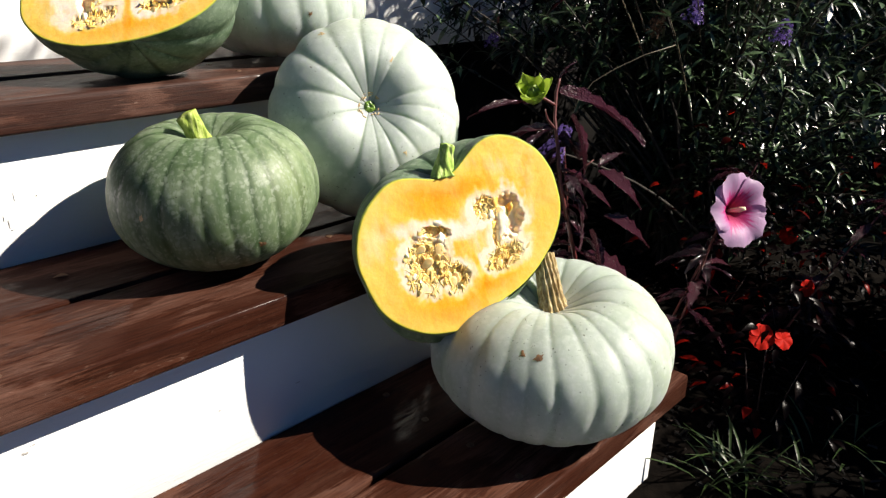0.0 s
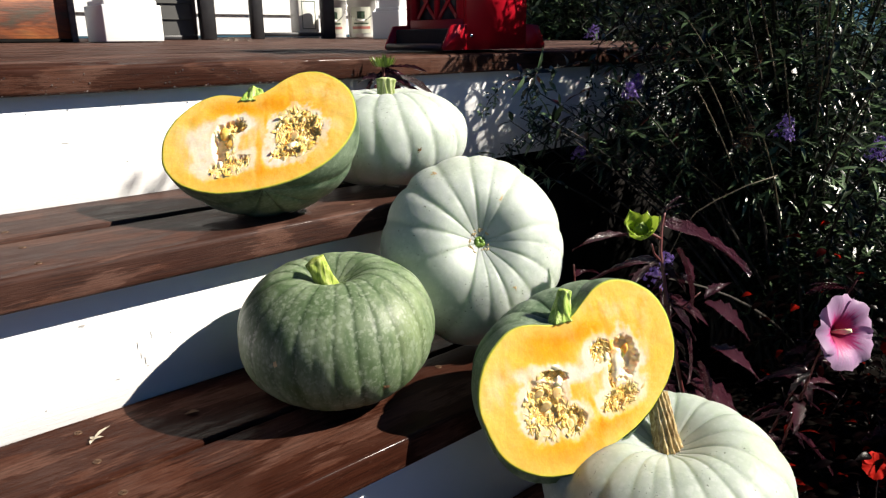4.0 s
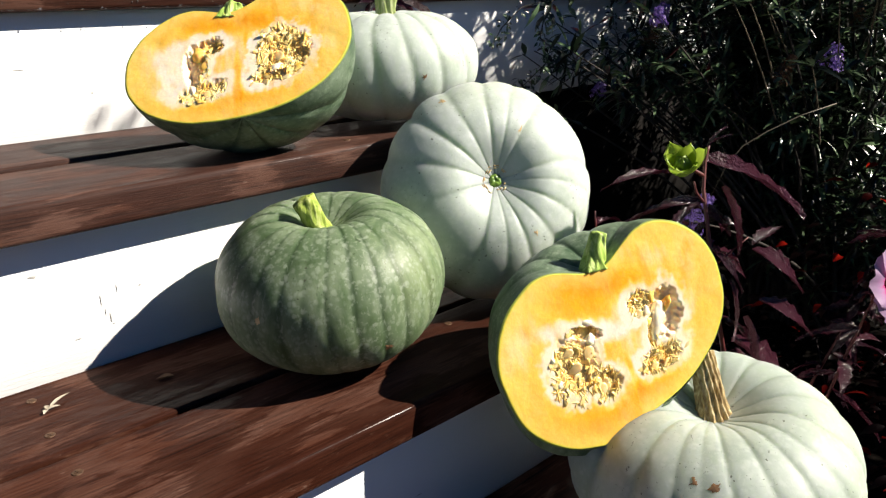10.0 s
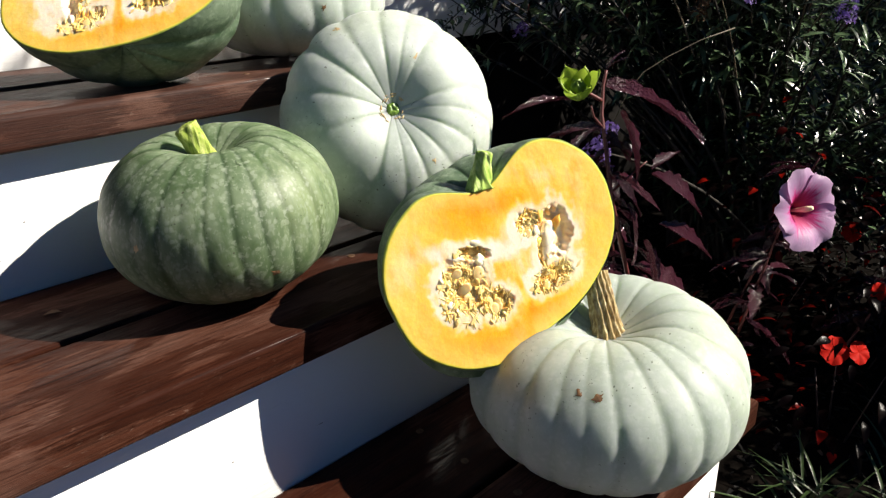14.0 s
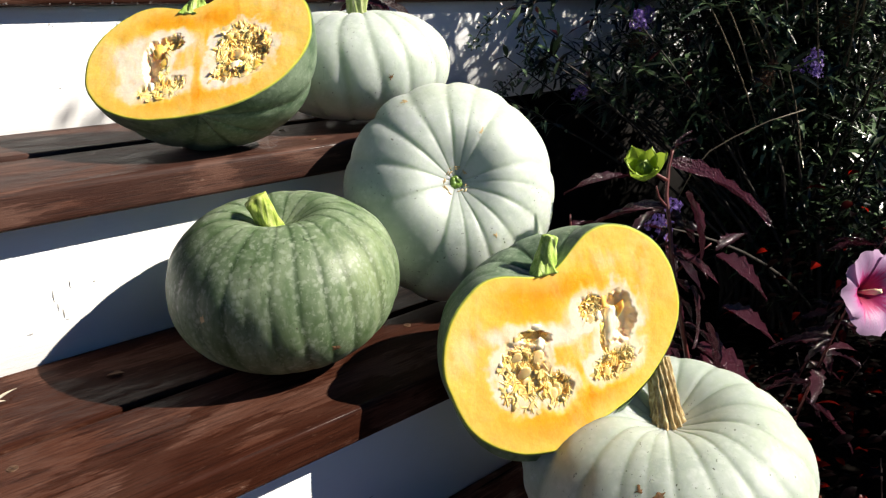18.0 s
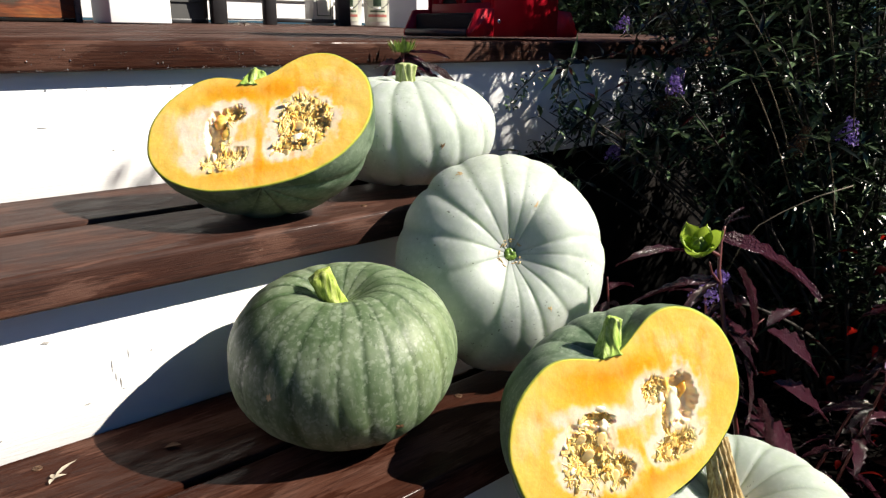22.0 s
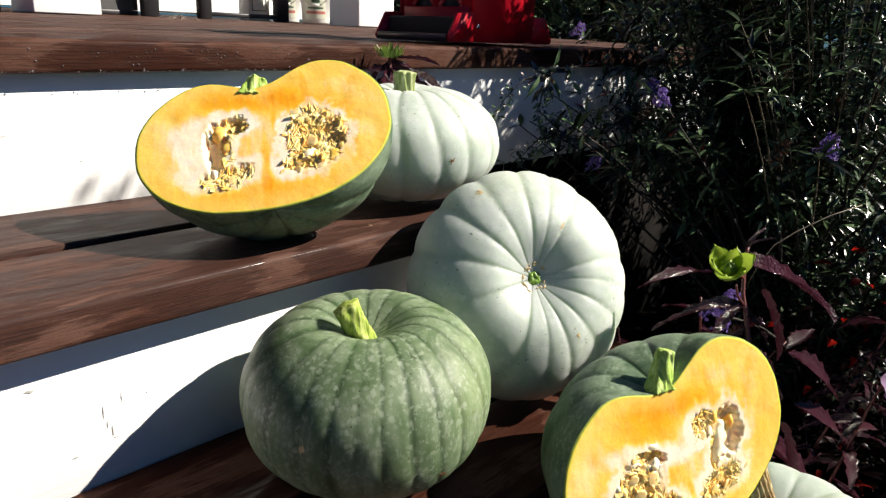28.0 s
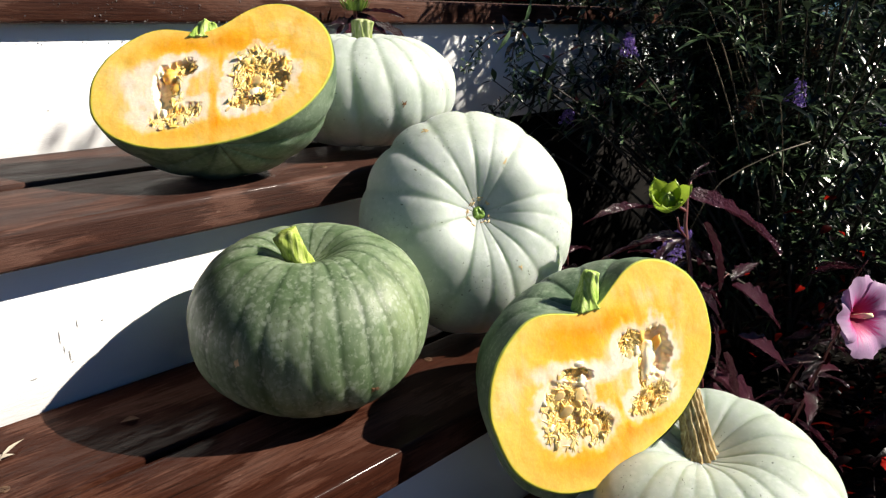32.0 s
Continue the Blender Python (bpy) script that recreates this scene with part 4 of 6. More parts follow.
def seed_part(parent, x, y, z, r2, scale=1.0, turn=None):
    """A flat oval seed with a raised rim, pointed at one end."""
    if not SEED_MESH:
        bm = bmesh.new()
        bmesh.ops.create_uvsphere(bm, u_segments=20, v_segments=12, radius=1.0, matrix=Matrix.Rotation(math.pi / 2, 4, "X"))
        for v in bm.verts:
            t = (v.co.x + 1) / 2
            q = min(1.0, math.hypot(v.co.x, v.co.y))
            edge = 0.0005 * math.exp(-((q - 0.88) / 0.09) ** 2) * (1 if v.co.z > 0 else -1)
            v.co = Vector((v.co.x * 0.0072, v.co.y * 0.0050 * (0.5 + 0.75 * t - 0.3 * t * t) / 0.83, v.co.z * 0.0017 + edge))
        me = bpy.data.meshes.new("seed")
        bm.to_mesh(me)
        bm.free()
        me.materials.append(M_SEED)
        me.polygons.foreach_set("use_smooth", [True] * len(me.polygons))
        SEED_MESH.append(me)
    o = new("seed", SEED_MESH[0])
    o.parent = parent
    lay = pose(x, y, z, 90 + r2.uniform(-18, 18), 0, r2.uniform(-20, 20)) @ pose(0, 0, 0, 0, 0, r2.uniform(0, 360) if turn is None else turn)
    o.matrix_local = lay @ Matrix.Diagonal((scale, scale, scale, 1))
    return o


def turned(right, up, degrees):
    a = radians(degrees)
    r, u = Vector(right), Vector(up)
    return r * math.cos(a) + u * math.sin(a), u * math.cos(a) - r * math.sin(a)


HALF_RIBS = ring_of((27, 1), (58, 0.9), (90, 1), (123, 1), (152, 0.9), (-20, 0.6), (-60, 0.6), (-100, 0.6), (-150, 0.6))
CR, CU = turned((0.9243, -0.3817, 0), (0.0683, 0.1655, 0.9838), 16)
front_half = half_pumpkin(
    "cut half of a green pumpkin, orange flesh upright, leaning", (0.5408, 0.1528, 0.4323), CR, CU,
    (0.1245, 0.0985, HALF_RIBS, 0.035, 3.3, 0.035, 0.0, 0.055, 0.35, 0.07, 0.43),
    ((-33, 12, 19, -8, -2, -7, 7.5), (-51, -13, 25, -12, -12, -33, 3.6), (-23, -46, 17, -3, -2, -18, 5.5), (55, -6, 16, -11, -11, -26, 8.5),
     (30, 15, 12, -5, -5, -14, 4), (38, -47, 26, 2, 0, -15, 4.5), (36, -18, 5, -2, -5, -20, 7)),
    ((0, 50, 40, -17, -4, -12, 0.46), (-62, -76, 53, -21, -3, -10, 0.3), (12, -80, 33, 4, 1, -15, 0.48), (-85, 50, 22, 7, -3, -38, -0.20),
     (68, 50, 34, -14, -7, -20, -0.20), (84, -11, 8, -3, -14, -43, -0.22), (9, -2, 16, -11, -10, -48, -0.32), (-112, -4, 14, -6, -6, -34, -0.16), (5, -58, 3, -24, 3, 0, 0.6)),
    ((-55, -22, 23, -10, -10, -28, 130, 230, 8), (-26, -46, 15, -3, -2, -18, 30, 130, 2), (38, -47, 24, 2, 0, -13, 50, 130, 2), (30, 14, 10, -4, -4, -12, 40, 70, 1), (38, -20, 4, -2, -4, -16, 14, 30, 0), (-30, 12, 16, -7, -2, -6, 12, 40, 0)),
    ((-34, -9, 60, 1.15), (-52, -17, 20, 1.15), (-54, 0, 10, 0.9), (-75, -21, 80, 0.95), (-72, -1, 30, 0.8), (-53, -51, 0, 1.0), (-67, -40, 40, 0.95), (-31, -50, 65, 1.0), (68, -46, 40, 0.9), (-47, -60, -15, 0.95), (-34, -41, 75, 0.9), (26, 4, 30, 0.85), (42, -56, 20, 0.85)),
    ((49, -7, 8.5, 14, 26, 4, 0), (42, -24, 7, 12, 14, 4, 0), (36, -8, 4, 8, 40, 5, 1), (60, 0, 3.6, 10, 35, 4, 1), (45, 17, 6, 9, 10, 3, 1), (-28, 21, 14, 4.5, 22, 3, 0), (-27, 1, 9, 6, 22, 4, 0), (-70, -26, 8, 7, 0, 4, 0), (36, 2, 6, 8, 0, 4, 0), (-70, 0, 6, 7, 0, 4, 0)))
rind_back = [c for c in front_half.children if c.name.startswith("rind")][0]
for v in rind_back.data.vertices:          # the fruit is fuller low on its far side; the bulge is enlarged to block a sun leak
    v.co *= 1 + 0.22 * math.exp(-((v.co - Vector((0.02, 0.055, -0.065))).length / 0.04) ** 2)
    if v.co.y > 0.012:
        v.co += Vector((-0.014, 0.008, -0.020)) * math.exp(-((v.co - Vector((-0.06, 0.055, -0.07))).length / 0.05) ** 2)
stem_part((0.001, 0.008, 0.0625), (0.016, 0.001, 0), 0.030, 0.0108, 0.0066, M_FRESH, front_half, 6, "halved fresh green stem", 66, 0.10, -0.0022)
ER, EU = turned((0.6143, -0.7891, 0), (0.5725, 0.4457, 0.6882), 18)
rear_half = half_pumpkin(
    "cut half of a green pumpkin lying tilted, orange flesh upward", (0.3839, 0.5551, 0.6802), ER, EU,
    (0.1285, 0.0945, HALF_RIBS, 0.035, 5.2, 0.0335, 0.0, 0.042, 0.35, 0.0, 0.0),
    ((-49, -11, 16, -3, -2, -32, 10), (-31, 15, 16, 2, 2, -13, 8), (-40, -46, 30, 2, 1, -13, 4.5), (50, -20, 32, -8, -5, -41, 3.6),
     (67, -28, 10, -8, -6, -14, 6.5), (30, -47, 16, 0, -1, -10, 5)),
    ((-76, -5, 14, -4, -2, -38, -0.6), (-3, 45, 46, -12, -1, -15, 0.36), (-27, -74, 79, -14, -1, -12, 0.26), (75, -60, 18, 5, -1, -27, 0.33),
     (-108, 20, 22, -5, -1, -43, -0.20), (82, 43, 32, -24, -3, -23, -0.20), (100, -31, 13, -3, -7, -41, -0.20), (-2, -8, 26, -7, -4, -42, -0.30), (-2, -58, 3.5, -1, -1, -36, 0.8), (10, 12, 2, -1, -1, -12, 0.3)),
    ((50, -16, 29, -7, -4, -35, 140, 340, 6), (-40, -50, 27, 2, 1, -12, 45, 110, 3), (-30, 14, 14, 2, 2, -10, 30, 60, 0), (-38, -14, 7, -2, -2, -24, 26, 110, 0), (34, -46, 18, 0, -1, -9, 40, 50, 1)),
    ((43, -22, -35, 1.2), (31, 19, 0, 1.1), (45, 20, 15, 0.9), (-58, -49, 10, 1.0), (-32, -61, 40, 0.9), (48, -54, 25, 1.1), (26, -56, 0, 0.9), (15, -55, 20, 0.9), (40, 11, 60, 0.9), (65, 8, 80, 0.9), (75, -5, 50, 0.8)),
    ((-45, 8, 8, 9, 0, 4, 1), (-37, -11, 7, 13, 0, 4, 1), (63, -45, 7, 10, 30, 4, 1), (39, -38, 7, 10, 20, 4, 0), (-36, -28, 9, 10, 0, 4, 0), (-54, -42, 6, 7, 0, 4, 0), (30, 8, 8, 7, 0, 4, 0)))
stem_part((-0.013, 0.0105, 0.054), (0.012, 0.001, 0), 0.022, 0.0125, 0.0125, M_FRESH, rear_half, 7, "halved fresh green stem", 63, 0.10, -0.0022)


# ---- house and things on the porch ----
def build_house():
    wall = tagged(empty("wall_house"), "white painted clapboard siding of the house", "wall", kind="structure")
    z = 0.82
    while z < 3.2:
        bm = bmesh.new()
        verts = [(-4, 3.52, z), (2.95, 3.52, z), (2.95, 3.54, z + 0.125), (-4, 3.54, z + 0.125), (-4, 3.57, z), (2.95, 3.57, z), (2.95, 3.57, z + 0.125), (-4, 3.57, z + 0.125)]
        vs = [bm.verts.new(v) for v in verts]
        for f in ((0, 1, 2, 3), (5, 4, 7, 6), (0, 4, 5, 1), (3, 2, 6, 7), (1, 5, 6, 2), (4, 0, 3, 7)):
            bm.faces.new([vs[i] for i in f])
        part("clapboard", bm, M_SIDING, wall, smooth=False)
        z += 0.109
    tagged(mesh_object("ceiling", span(-4, 2.95, 2.0, 4.0, 3.3, 3.4), M_SIDING), "white painted porch ceiling", "ceiling", kind="structure")


def build_post(x, y):
    p = tagged(empty("porch_post", pose(x, y, deck_z(y))), "square white painted porch post with a wider plinth", "post", group="porch posts")
    part("plinth", span(-0.105, 0.105, -0.105, 0.105, 0, 0.128, 0.004, 2), M_WHITE, p)
    part("trim", span(-0.095, 0.095, -0.095, 0.095, 0.128, 0.146, 0.007, 3), M_WHITE, p)
    part("shaft", span(-0.08, 0.08, -0.08, 0.08, 0.146, 2.5, 0.004, 2), M_WHITE, p)


def prism(profile, depth0, depth1, axis, bevel=0.0015):
    """A board with the given outline, from depth0 to depth1 along axis x or y."""
    bm = bmesh.new()
    rows = []
    for d in (depth0, depth1):
        rows.append([bm.verts.new((d, a, b) if axis == "x" else (a, d, b)) for a, b in profile])
    n = len(profile)
    bm.faces.new(rows[0])
    bm.faces.new(list(reversed(rows[1])))
    for i in range(n):
        bm.faces.new((rows[0][i], rows[1][i], rows[1][(i + 1) % n], rows[0][(i + 1) % n]))
    bmesh.ops.recalc_face_normals(bm, faces=bm.faces)
    if bevel:
        bmesh.ops.bevel(bm, geom=list(bm.edges), offset=bevel, segments=2, affect="EDGES")
    return bm


M_PANE = simple("cloudy_pane", (0.07, 0.065, 0.065), (0.16, 0.15, 0.15), 40, 0.25)


def build_feeder():
    """A hopper feeder: solid ends, lattice sides, a tray along each side with a brown perch bar."""
    f = tagged(empty("bird_feeder", pose(1.101, 0.93, deck_z(0.93) + 0.001)), "red painted wooden bird feeder with lattice sides and seed trays", "bird feeder")
    w, d, h = 0.09, 0.10, 0.30
    for y in (-d, d - 0.012):
        part("end_panel", prism([(-w, 0.004), (w, 0.004), (w, h), (0, h + 0.07), (-w, h)], y, y + 0.012, "y"), M_RED, f)
    part("floor_board", span(-w - 0.05, w + 0.05, -d + 0.013, d - 0.013, 0.004, 0.012, 0.002, 1), M_RED, f)
    for s in (-1, 1):
        x0, x1 = (-w, -w + 0.009) if s < 0 else (w - 0.009, w)
        side = empty("side_frame")
        side.parent = f
        for y0, y1, z0, z1 in ((-d + 0.013, d - 0.013, 0.0125, 0.066), (-d + 0.013, d - 0.013, h - 0.03, h), (-d + 0.013, -d + 0.035, 0.066, h - 0.03), (d - 0.035, d - 0.013, 0.066, h - 0.03), (-0.006, 0.006, 0.066, h - 0.03)):
            part("frame_bar", span(x0, x1, y0 + 0.0003, y1 - 0.0003, z0, z1, 0.001, 1), M_RED, side)
        for yc in (-0.0355, 0.0355):
            for lo in (0.066, 0.134, 0.202):
                for sgn in (-1, 1):
                    bm = bmesh.new()
                    a = math.atan2(0.068, 0.059 * sgn)
                    bmesh.ops.create_cube(bm, size=1.0, matrix=Matrix.Translation(((x0 + x1) / 2 + 0.0015 * sgn, yc, lo + 0.034)) @ Matrix.Rotation(a, 4, "X") @ Matrix.Diagonal((0.003, 0.088, 0.008, 1)))
                    part("lattice_slat", bm, M_RED, side, smooth=False)
        xp = x0 - 0.006 if s > 0 else x1 + 0.001
        part("pane", span(xp, xp + 0.005, -d + 0.036, d - 0.036, 0.067, h - 0.031), M_PANE, side, "cloudy grey pane")
        # the tray: two slanting cheeks, a back lip and a round bar
        xo = s * (w + 0.001)
        for y in (-d, d - 0.010):
            part("tray_cheek", prism([(xo, 0.004), (xo + s * 0.062, 0.004), (xo + s * 0.064, 0.012), (xo + s * 0.040, 0.054), (xo, 0.056)], y, y + 0.010, "y"), M_RED, f)
        bar = bmesh.new()
        tube([(xo + s * 0.060, -d + 0.0102, 0.0105), (xo + s * 0.060, d - 0.0102, 0.0105)], [0.0075, 0.0075], 14, bar)
        part("perch_bar", bar, M_BROWN, f, "brown round perch bar")
        # black seed block made tall: it also paints the shade at the tray's back
        part("seed_bed", span(min(xo, xo + s * 0.040), max(xo, xo + s * 0.040), -d + 0.012, d - 0.012, 0.0125, 0.047, 0.004, 2), M_SEEDSHADE, f, "black seed in the tray, heaped high to stand in for shade")
    for y in (-d - 0.001,):
        for x, z in ((-w + 0.010, 0.032),):
            bm = bmesh.new()
            bmesh.ops.create_uvsphere(bm, u_segments=12, v_segments=8, radius=0.0045, matrix=Matrix.Translation((x, y, z)) @ Matrix.Diagonal((1, 0.5, 1, 1)))
            part("screw_cap", bm, M_STEEL, f, "bright steel screw head")
    for s in (-1, 1):
        bm = prism([(0, h + 0.075), (s * (w + 0.05), h - 0.03), (s * (w + 0.05), h - 0.02), (0, h + 0.086)], -d - 0.03, d + 0.03, "y", 0.001)
        part("roof_board", bm, M_RED, f)


def build_bench():
    y0 = 2.88
    b = tagged(empty("rack", pose(1.68, y0, deck_z(y0))), "black painted metal rack with straight legs and rails", "rack")
    for x in (-0.31, 0.315):
        part("leg", span(x - 0.032, x + 0.032, -0.02, 0.02, 0, 0.42, 0.003, 1), M_BLACK, b)
    part("leg", span(-0.098, -0.045, -0.02, 0.02, 0, 0.42, 0.003, 1), M_BLACK, b)
    part("rail", span(-0.044, 0.282, -0.012, 0.012, 0.012, 0.030, 0.002, 1), M_BLACK, b)
    part("rail", span(-0.277, -0.099, -0.004, 0.004, 0.018, 0.024, 0.001, 1), M_BLACK, b)
    part("apron", span(-0.277, -0.099, -0.012, 0.012, 0.205, 0.30, 0.002, 1), M_BLACK, b)
    part("apron", span(-0.044, 0.282, -0.012, 0.012, 0.205, 0.30, 0.002, 1), M_BLACK, b)
    part("top", span(-0.36, 0.37, -0.03, 0.09, 0.4205, 0.45, 0.004, 2), M_BLACK, b)


def pail(x, y, r, h, label, square=False):
    z = deck_z(y)
    p = tagged(empty("pail", pose(x, y, z)), label, "pail", group="pails on the porch")
    bm = bmesh.new()
    prof = [(0.0, 0.0), (r * 0.84, 0.0), (r * 0.87, 0.006), (r * 0.97, h * 0.86), (r * 1.06, h * 0.865), (r * 1.06, h * 0.9), (r, h * 0.905), (r * 1.02, h * 0.97), (r * 1.05, h * 0.975), (r * 1.05, h), (r * 0.96, h), (r * 0.8, 0.01), (0, 0.01)]
    seg = 40
    rings = [[bm.verts.new((q * math.cos(6.2832 * k / seg), q * math.sin(6.2832 * k / seg), zz)) for k in range(seg)] for q, zz in prof[1:-1]]
    for a, b in zip(rings, rings[1:]):
        for k in range(seg):
            bm.faces.new((a[k], a[(k + 1) % seg], b[(k + 1) % seg], b[k]))
    bm.faces.new(list(reversed(rings[0])))
    bm.faces.new(rings[-1])
    part("bucket", bm, M_PAIL, p, "white plastic bucket")
    # a wrapped label with a plant picture drawn as plain shapes
    for name, a0, a1, z0, z1, off, m in (("label", -0.75, 0.75, 0.10, 0.70, 0.0006, M_LABEL), ("label_picture", -0.28, 0.28, 0.44, 0.6, 0.0011, M_INK), ("label_band", -0.7, 0.7, 0.2, 0.26, 0.0011, M_LABELRED), ("label_text", -0.55, 0.55, 0.31, 0.345, 0.0011, M_INK)):
        bm = bmesh.new()
        n = 14
        low, top = [], []
        for k in range(n + 1):
            a = radians(232) + a0 + (a1 - a0) * k / n
            for zz, ring in ((z0, low), (z1, top)):
                q = r * (0.87 + 0.1 * zz / 0.86) + off
                ring.append(bm.verts.new((q * math.cos(a), q * math.sin(a), zz * h)))
        for k in range(n):
            bm.faces.new((low[k], low[k + 1], top[k + 1], top[k]))
        part(name, bm, m, p)
    bm = bmesh.new()
    pts = []
    for k in range(15):
        a = math.pi * k / 14
        c = radians(232)
        side = Vector((-math.sin(c), math.cos(c), 0))
        out = Vector((math.cos(c), math.sin(c), 0))
        pts.append(side * (r * 1.07 * math.cos(a)) + out * (r * 1.1 * math.sin(a)) + Vector((0, 0, h * (0.88 - 0.5 * math.sin(a)))))
    tube(pts, [0.0016] * 15, 6, bm)
    part("handle", bm, M_STEEL, p, "thin wire handle")
    grip = bmesh.new()
    tube([pts[6] + out * 0.001, pts[7] + out * 0.001, pts[8] + out * 0.001], [0.006] * 3, 10, grip)
    part("grip", grip, M_PAIL, p)


def build_panel():
    y = 2.66
    p = tagged(empty("weathered_panel", pose(PANEL_X - 0.55, y, deck_z(y))), "weathered wooden panel with rust-orange patches and grey edge strip", "panel")
    for k in range(4):
        part("plank", span(-0.75, 0.523, 0, 0.03, 0.012 + 0.185 * k, 0.1965 + 0.185 * k, 0.002, 1), M_RUST, p)
    part("bottom_rail", span(-0.75, 0.523, -0.004, 0.034, 0.0, 0.0115, 0.002, 1), M_WOOD_SHADE, p)
    part("edge_strip", span(0.5245, 0.545, -0.006, 0.036, 0.0, 0.75, 0.002, 1), M_GREYSTRIP, p, "grey flaking metal edge strip")


M_GREYSTRIP = simple("grey_strip", (0.10, 0.085, 0.075), (0.24, 0.21, 0.19), 60, 0.7, 0.6)
PANEL_X = 0.773


def build_screen():
    y = 2.93
    s = tagged(empty("screen_panel", pose(1.205, y, deck_z(y))), "louvred screen panel with a grey frame, darkened for shade", "screen panel")
    for x0, x1, z0, z1 in ((-0.16, 0.14, 0.0, 0.02), (-0.16, 0.14, 0.56, 0.58), (-0.16, -0.145, 0.0205, 0.5595), (0.125, 0.14, 0.0205, 0.5595)):
        part("frame_bar", span(x0, x1, 0, 0.02, z0, z1, 0.002, 1), M_BLACK, s)
    for k in range(8):
        bm = bmesh.new()
        bmesh.ops.create_cube(bm, size=1.0, matrix=Matrix.Translation((-0.01, 0.010, 0.054 + 0.0665 * k)) @ Matrix.Rotation(radians(-8), 4, "X") @ Matrix.Diagonal((0.2685, 0.004, 0.070, 1)))
        part("louvre", bm, M_LOUVRE, s, smooth=False)


# near-black: the shade beside the post is put into the louvres' colour
M_LOUVRE = simple("shaded_louvre", (0.016, 0.016, 0.015), (0.03, 0.03, 0.028), 14, 0.6)


def build_box():
    y = 3.2
    b = tagged(empty("storage_box", pose(2.085, y, deck_z(y))), "white cardboard box with a thin black printed frame", "box")
    part("carton", span(-0.06, 0.06, 0, 0.09, 0, 0.24, 0.002, 1), M_PAIL, b)
    for x0, x1, z0, z1 in ((-0.042, 0.042, 0.185, 0.189), (-0.042, 0.042, 0.045, 0.049), (-0.042, -0.038, 0.0492, 0.1848), (0.038, 0.042, 0.0492, 0.1848)):
        part("printed_line", span(x0, x1, -0.0012, -0.0004, z0, z1), M_INK, b)


build_house()
build_post(0.92, 2.605)
build_post(2.25, 2.605)
build_feeder()
build_bench()
pail(2.16, 3.06, 0.062, 0.215, "white plastic pail with a printed label, beside the rack")
pail(2.33, 3.06, 0.080, 0.225, "cream plastic pail with a printed label, by the post")
build_panel()
build_screen()
build_box()


# ---- plants ----
def leaf_into(verts, faces, base, d, n, length, width, fold=0.25, droop=0.3):
    """A pointed leaf of eight faces, folded along its midrib and drooping."""
    d = d.normalized()
    s = d.cross(n)
    if s.length < 1e-4:
        s = d.orthogonal()
    s.normalize()
    n = s.cross(d).normalized()
    k0 = len(verts)
    for i, w in enumerate((0.0, 0.75, 1.0, 0.6, 0.0)):
        t = i / 4
        c = base + d * (length * t) - n * (droop * length * t * t)
        h = w * width / 2
        verts.extend((c, c + s * h + n * (h * fold), c - s * h + n * (h * fold)))
    for i in range(4):
        a = k0 + 3 * i
        faces.append((a, a + 3, a + 4, a + 1))
        faces.append((a, a + 2, a + 5, a + 3))


def bent(base, top, lift, steps=9):
    """Points along an arching stem."""
    b, t = Vector(base), Vector(top)
    mid = b.lerp(t, 0.45) + Vector((0, 0, lift))
    return [b.lerp(mid, s / steps).lerp(mid.lerp(t, s / steps), s / steps) for s in range(steps + 1)]


def panicle(parent, at, d, length, radius, material, name, label, r):
    """A tapering cluster of small four-petalled florets."""
    verts, faces = [], []
    d = Vector(d).normalized()
    s = d.orthogonal().normalized()
    u = d.cross(s)
    for n in range(int(3000 * length)):
        t = r.random()
        a = r.uniform(0, 6.283)
        rad = radius * (1 - 0.6 * t) * math.sqrt(r.uniform(0.25, 1))
        out = s * math.cos(a) + u * math.sin(a)
        c = Vector(at) + d * (length * t) + out * rad * 1.25
        e = (out + d * 0.3 + Vector((r.uniform(-0.4, 0.4), r.uniform(-0.4, 0.4), r.uniform(-0.4, 0.4)))).normalized()
        p = e.orthogonal().normalized()
        q = e.cross(p)
        z = r.uniform(0.0022, 0.0036)
        k0 = len(verts)
        verts.append(c)
        for k in range(4):
            b = 1.5708 * k + a
            for da, f in ((-0.5, 0.75), (0, 1.1), (0.5, 0.75)):
                verts.append(c + (p * math.cos(b + da) + q * math.sin(b + da)) * z * f + e * z * 0.35)
        for k in range(4):
            faces.append((k0, k0 + 1 + 3 * k, k0 + 2 + 3 * k, k0 + 3 + 3 * k))
    return from_lists(name, [v - parent.location for v in verts], faces, material, parent, label, False)


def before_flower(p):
    """Whether a spot is kept leafless, so that a flower head shows and the sun reaches it."""
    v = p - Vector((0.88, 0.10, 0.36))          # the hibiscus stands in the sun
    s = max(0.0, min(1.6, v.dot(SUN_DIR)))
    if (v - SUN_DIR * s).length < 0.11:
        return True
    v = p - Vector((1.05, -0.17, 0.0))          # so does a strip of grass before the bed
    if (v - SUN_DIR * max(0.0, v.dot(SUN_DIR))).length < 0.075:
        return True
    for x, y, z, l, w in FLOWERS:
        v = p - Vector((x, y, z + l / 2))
        # leaves are left out along the view of the flower and towards the sun
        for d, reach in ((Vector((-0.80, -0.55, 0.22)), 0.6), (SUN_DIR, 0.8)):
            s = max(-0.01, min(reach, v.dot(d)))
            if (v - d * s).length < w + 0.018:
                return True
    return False


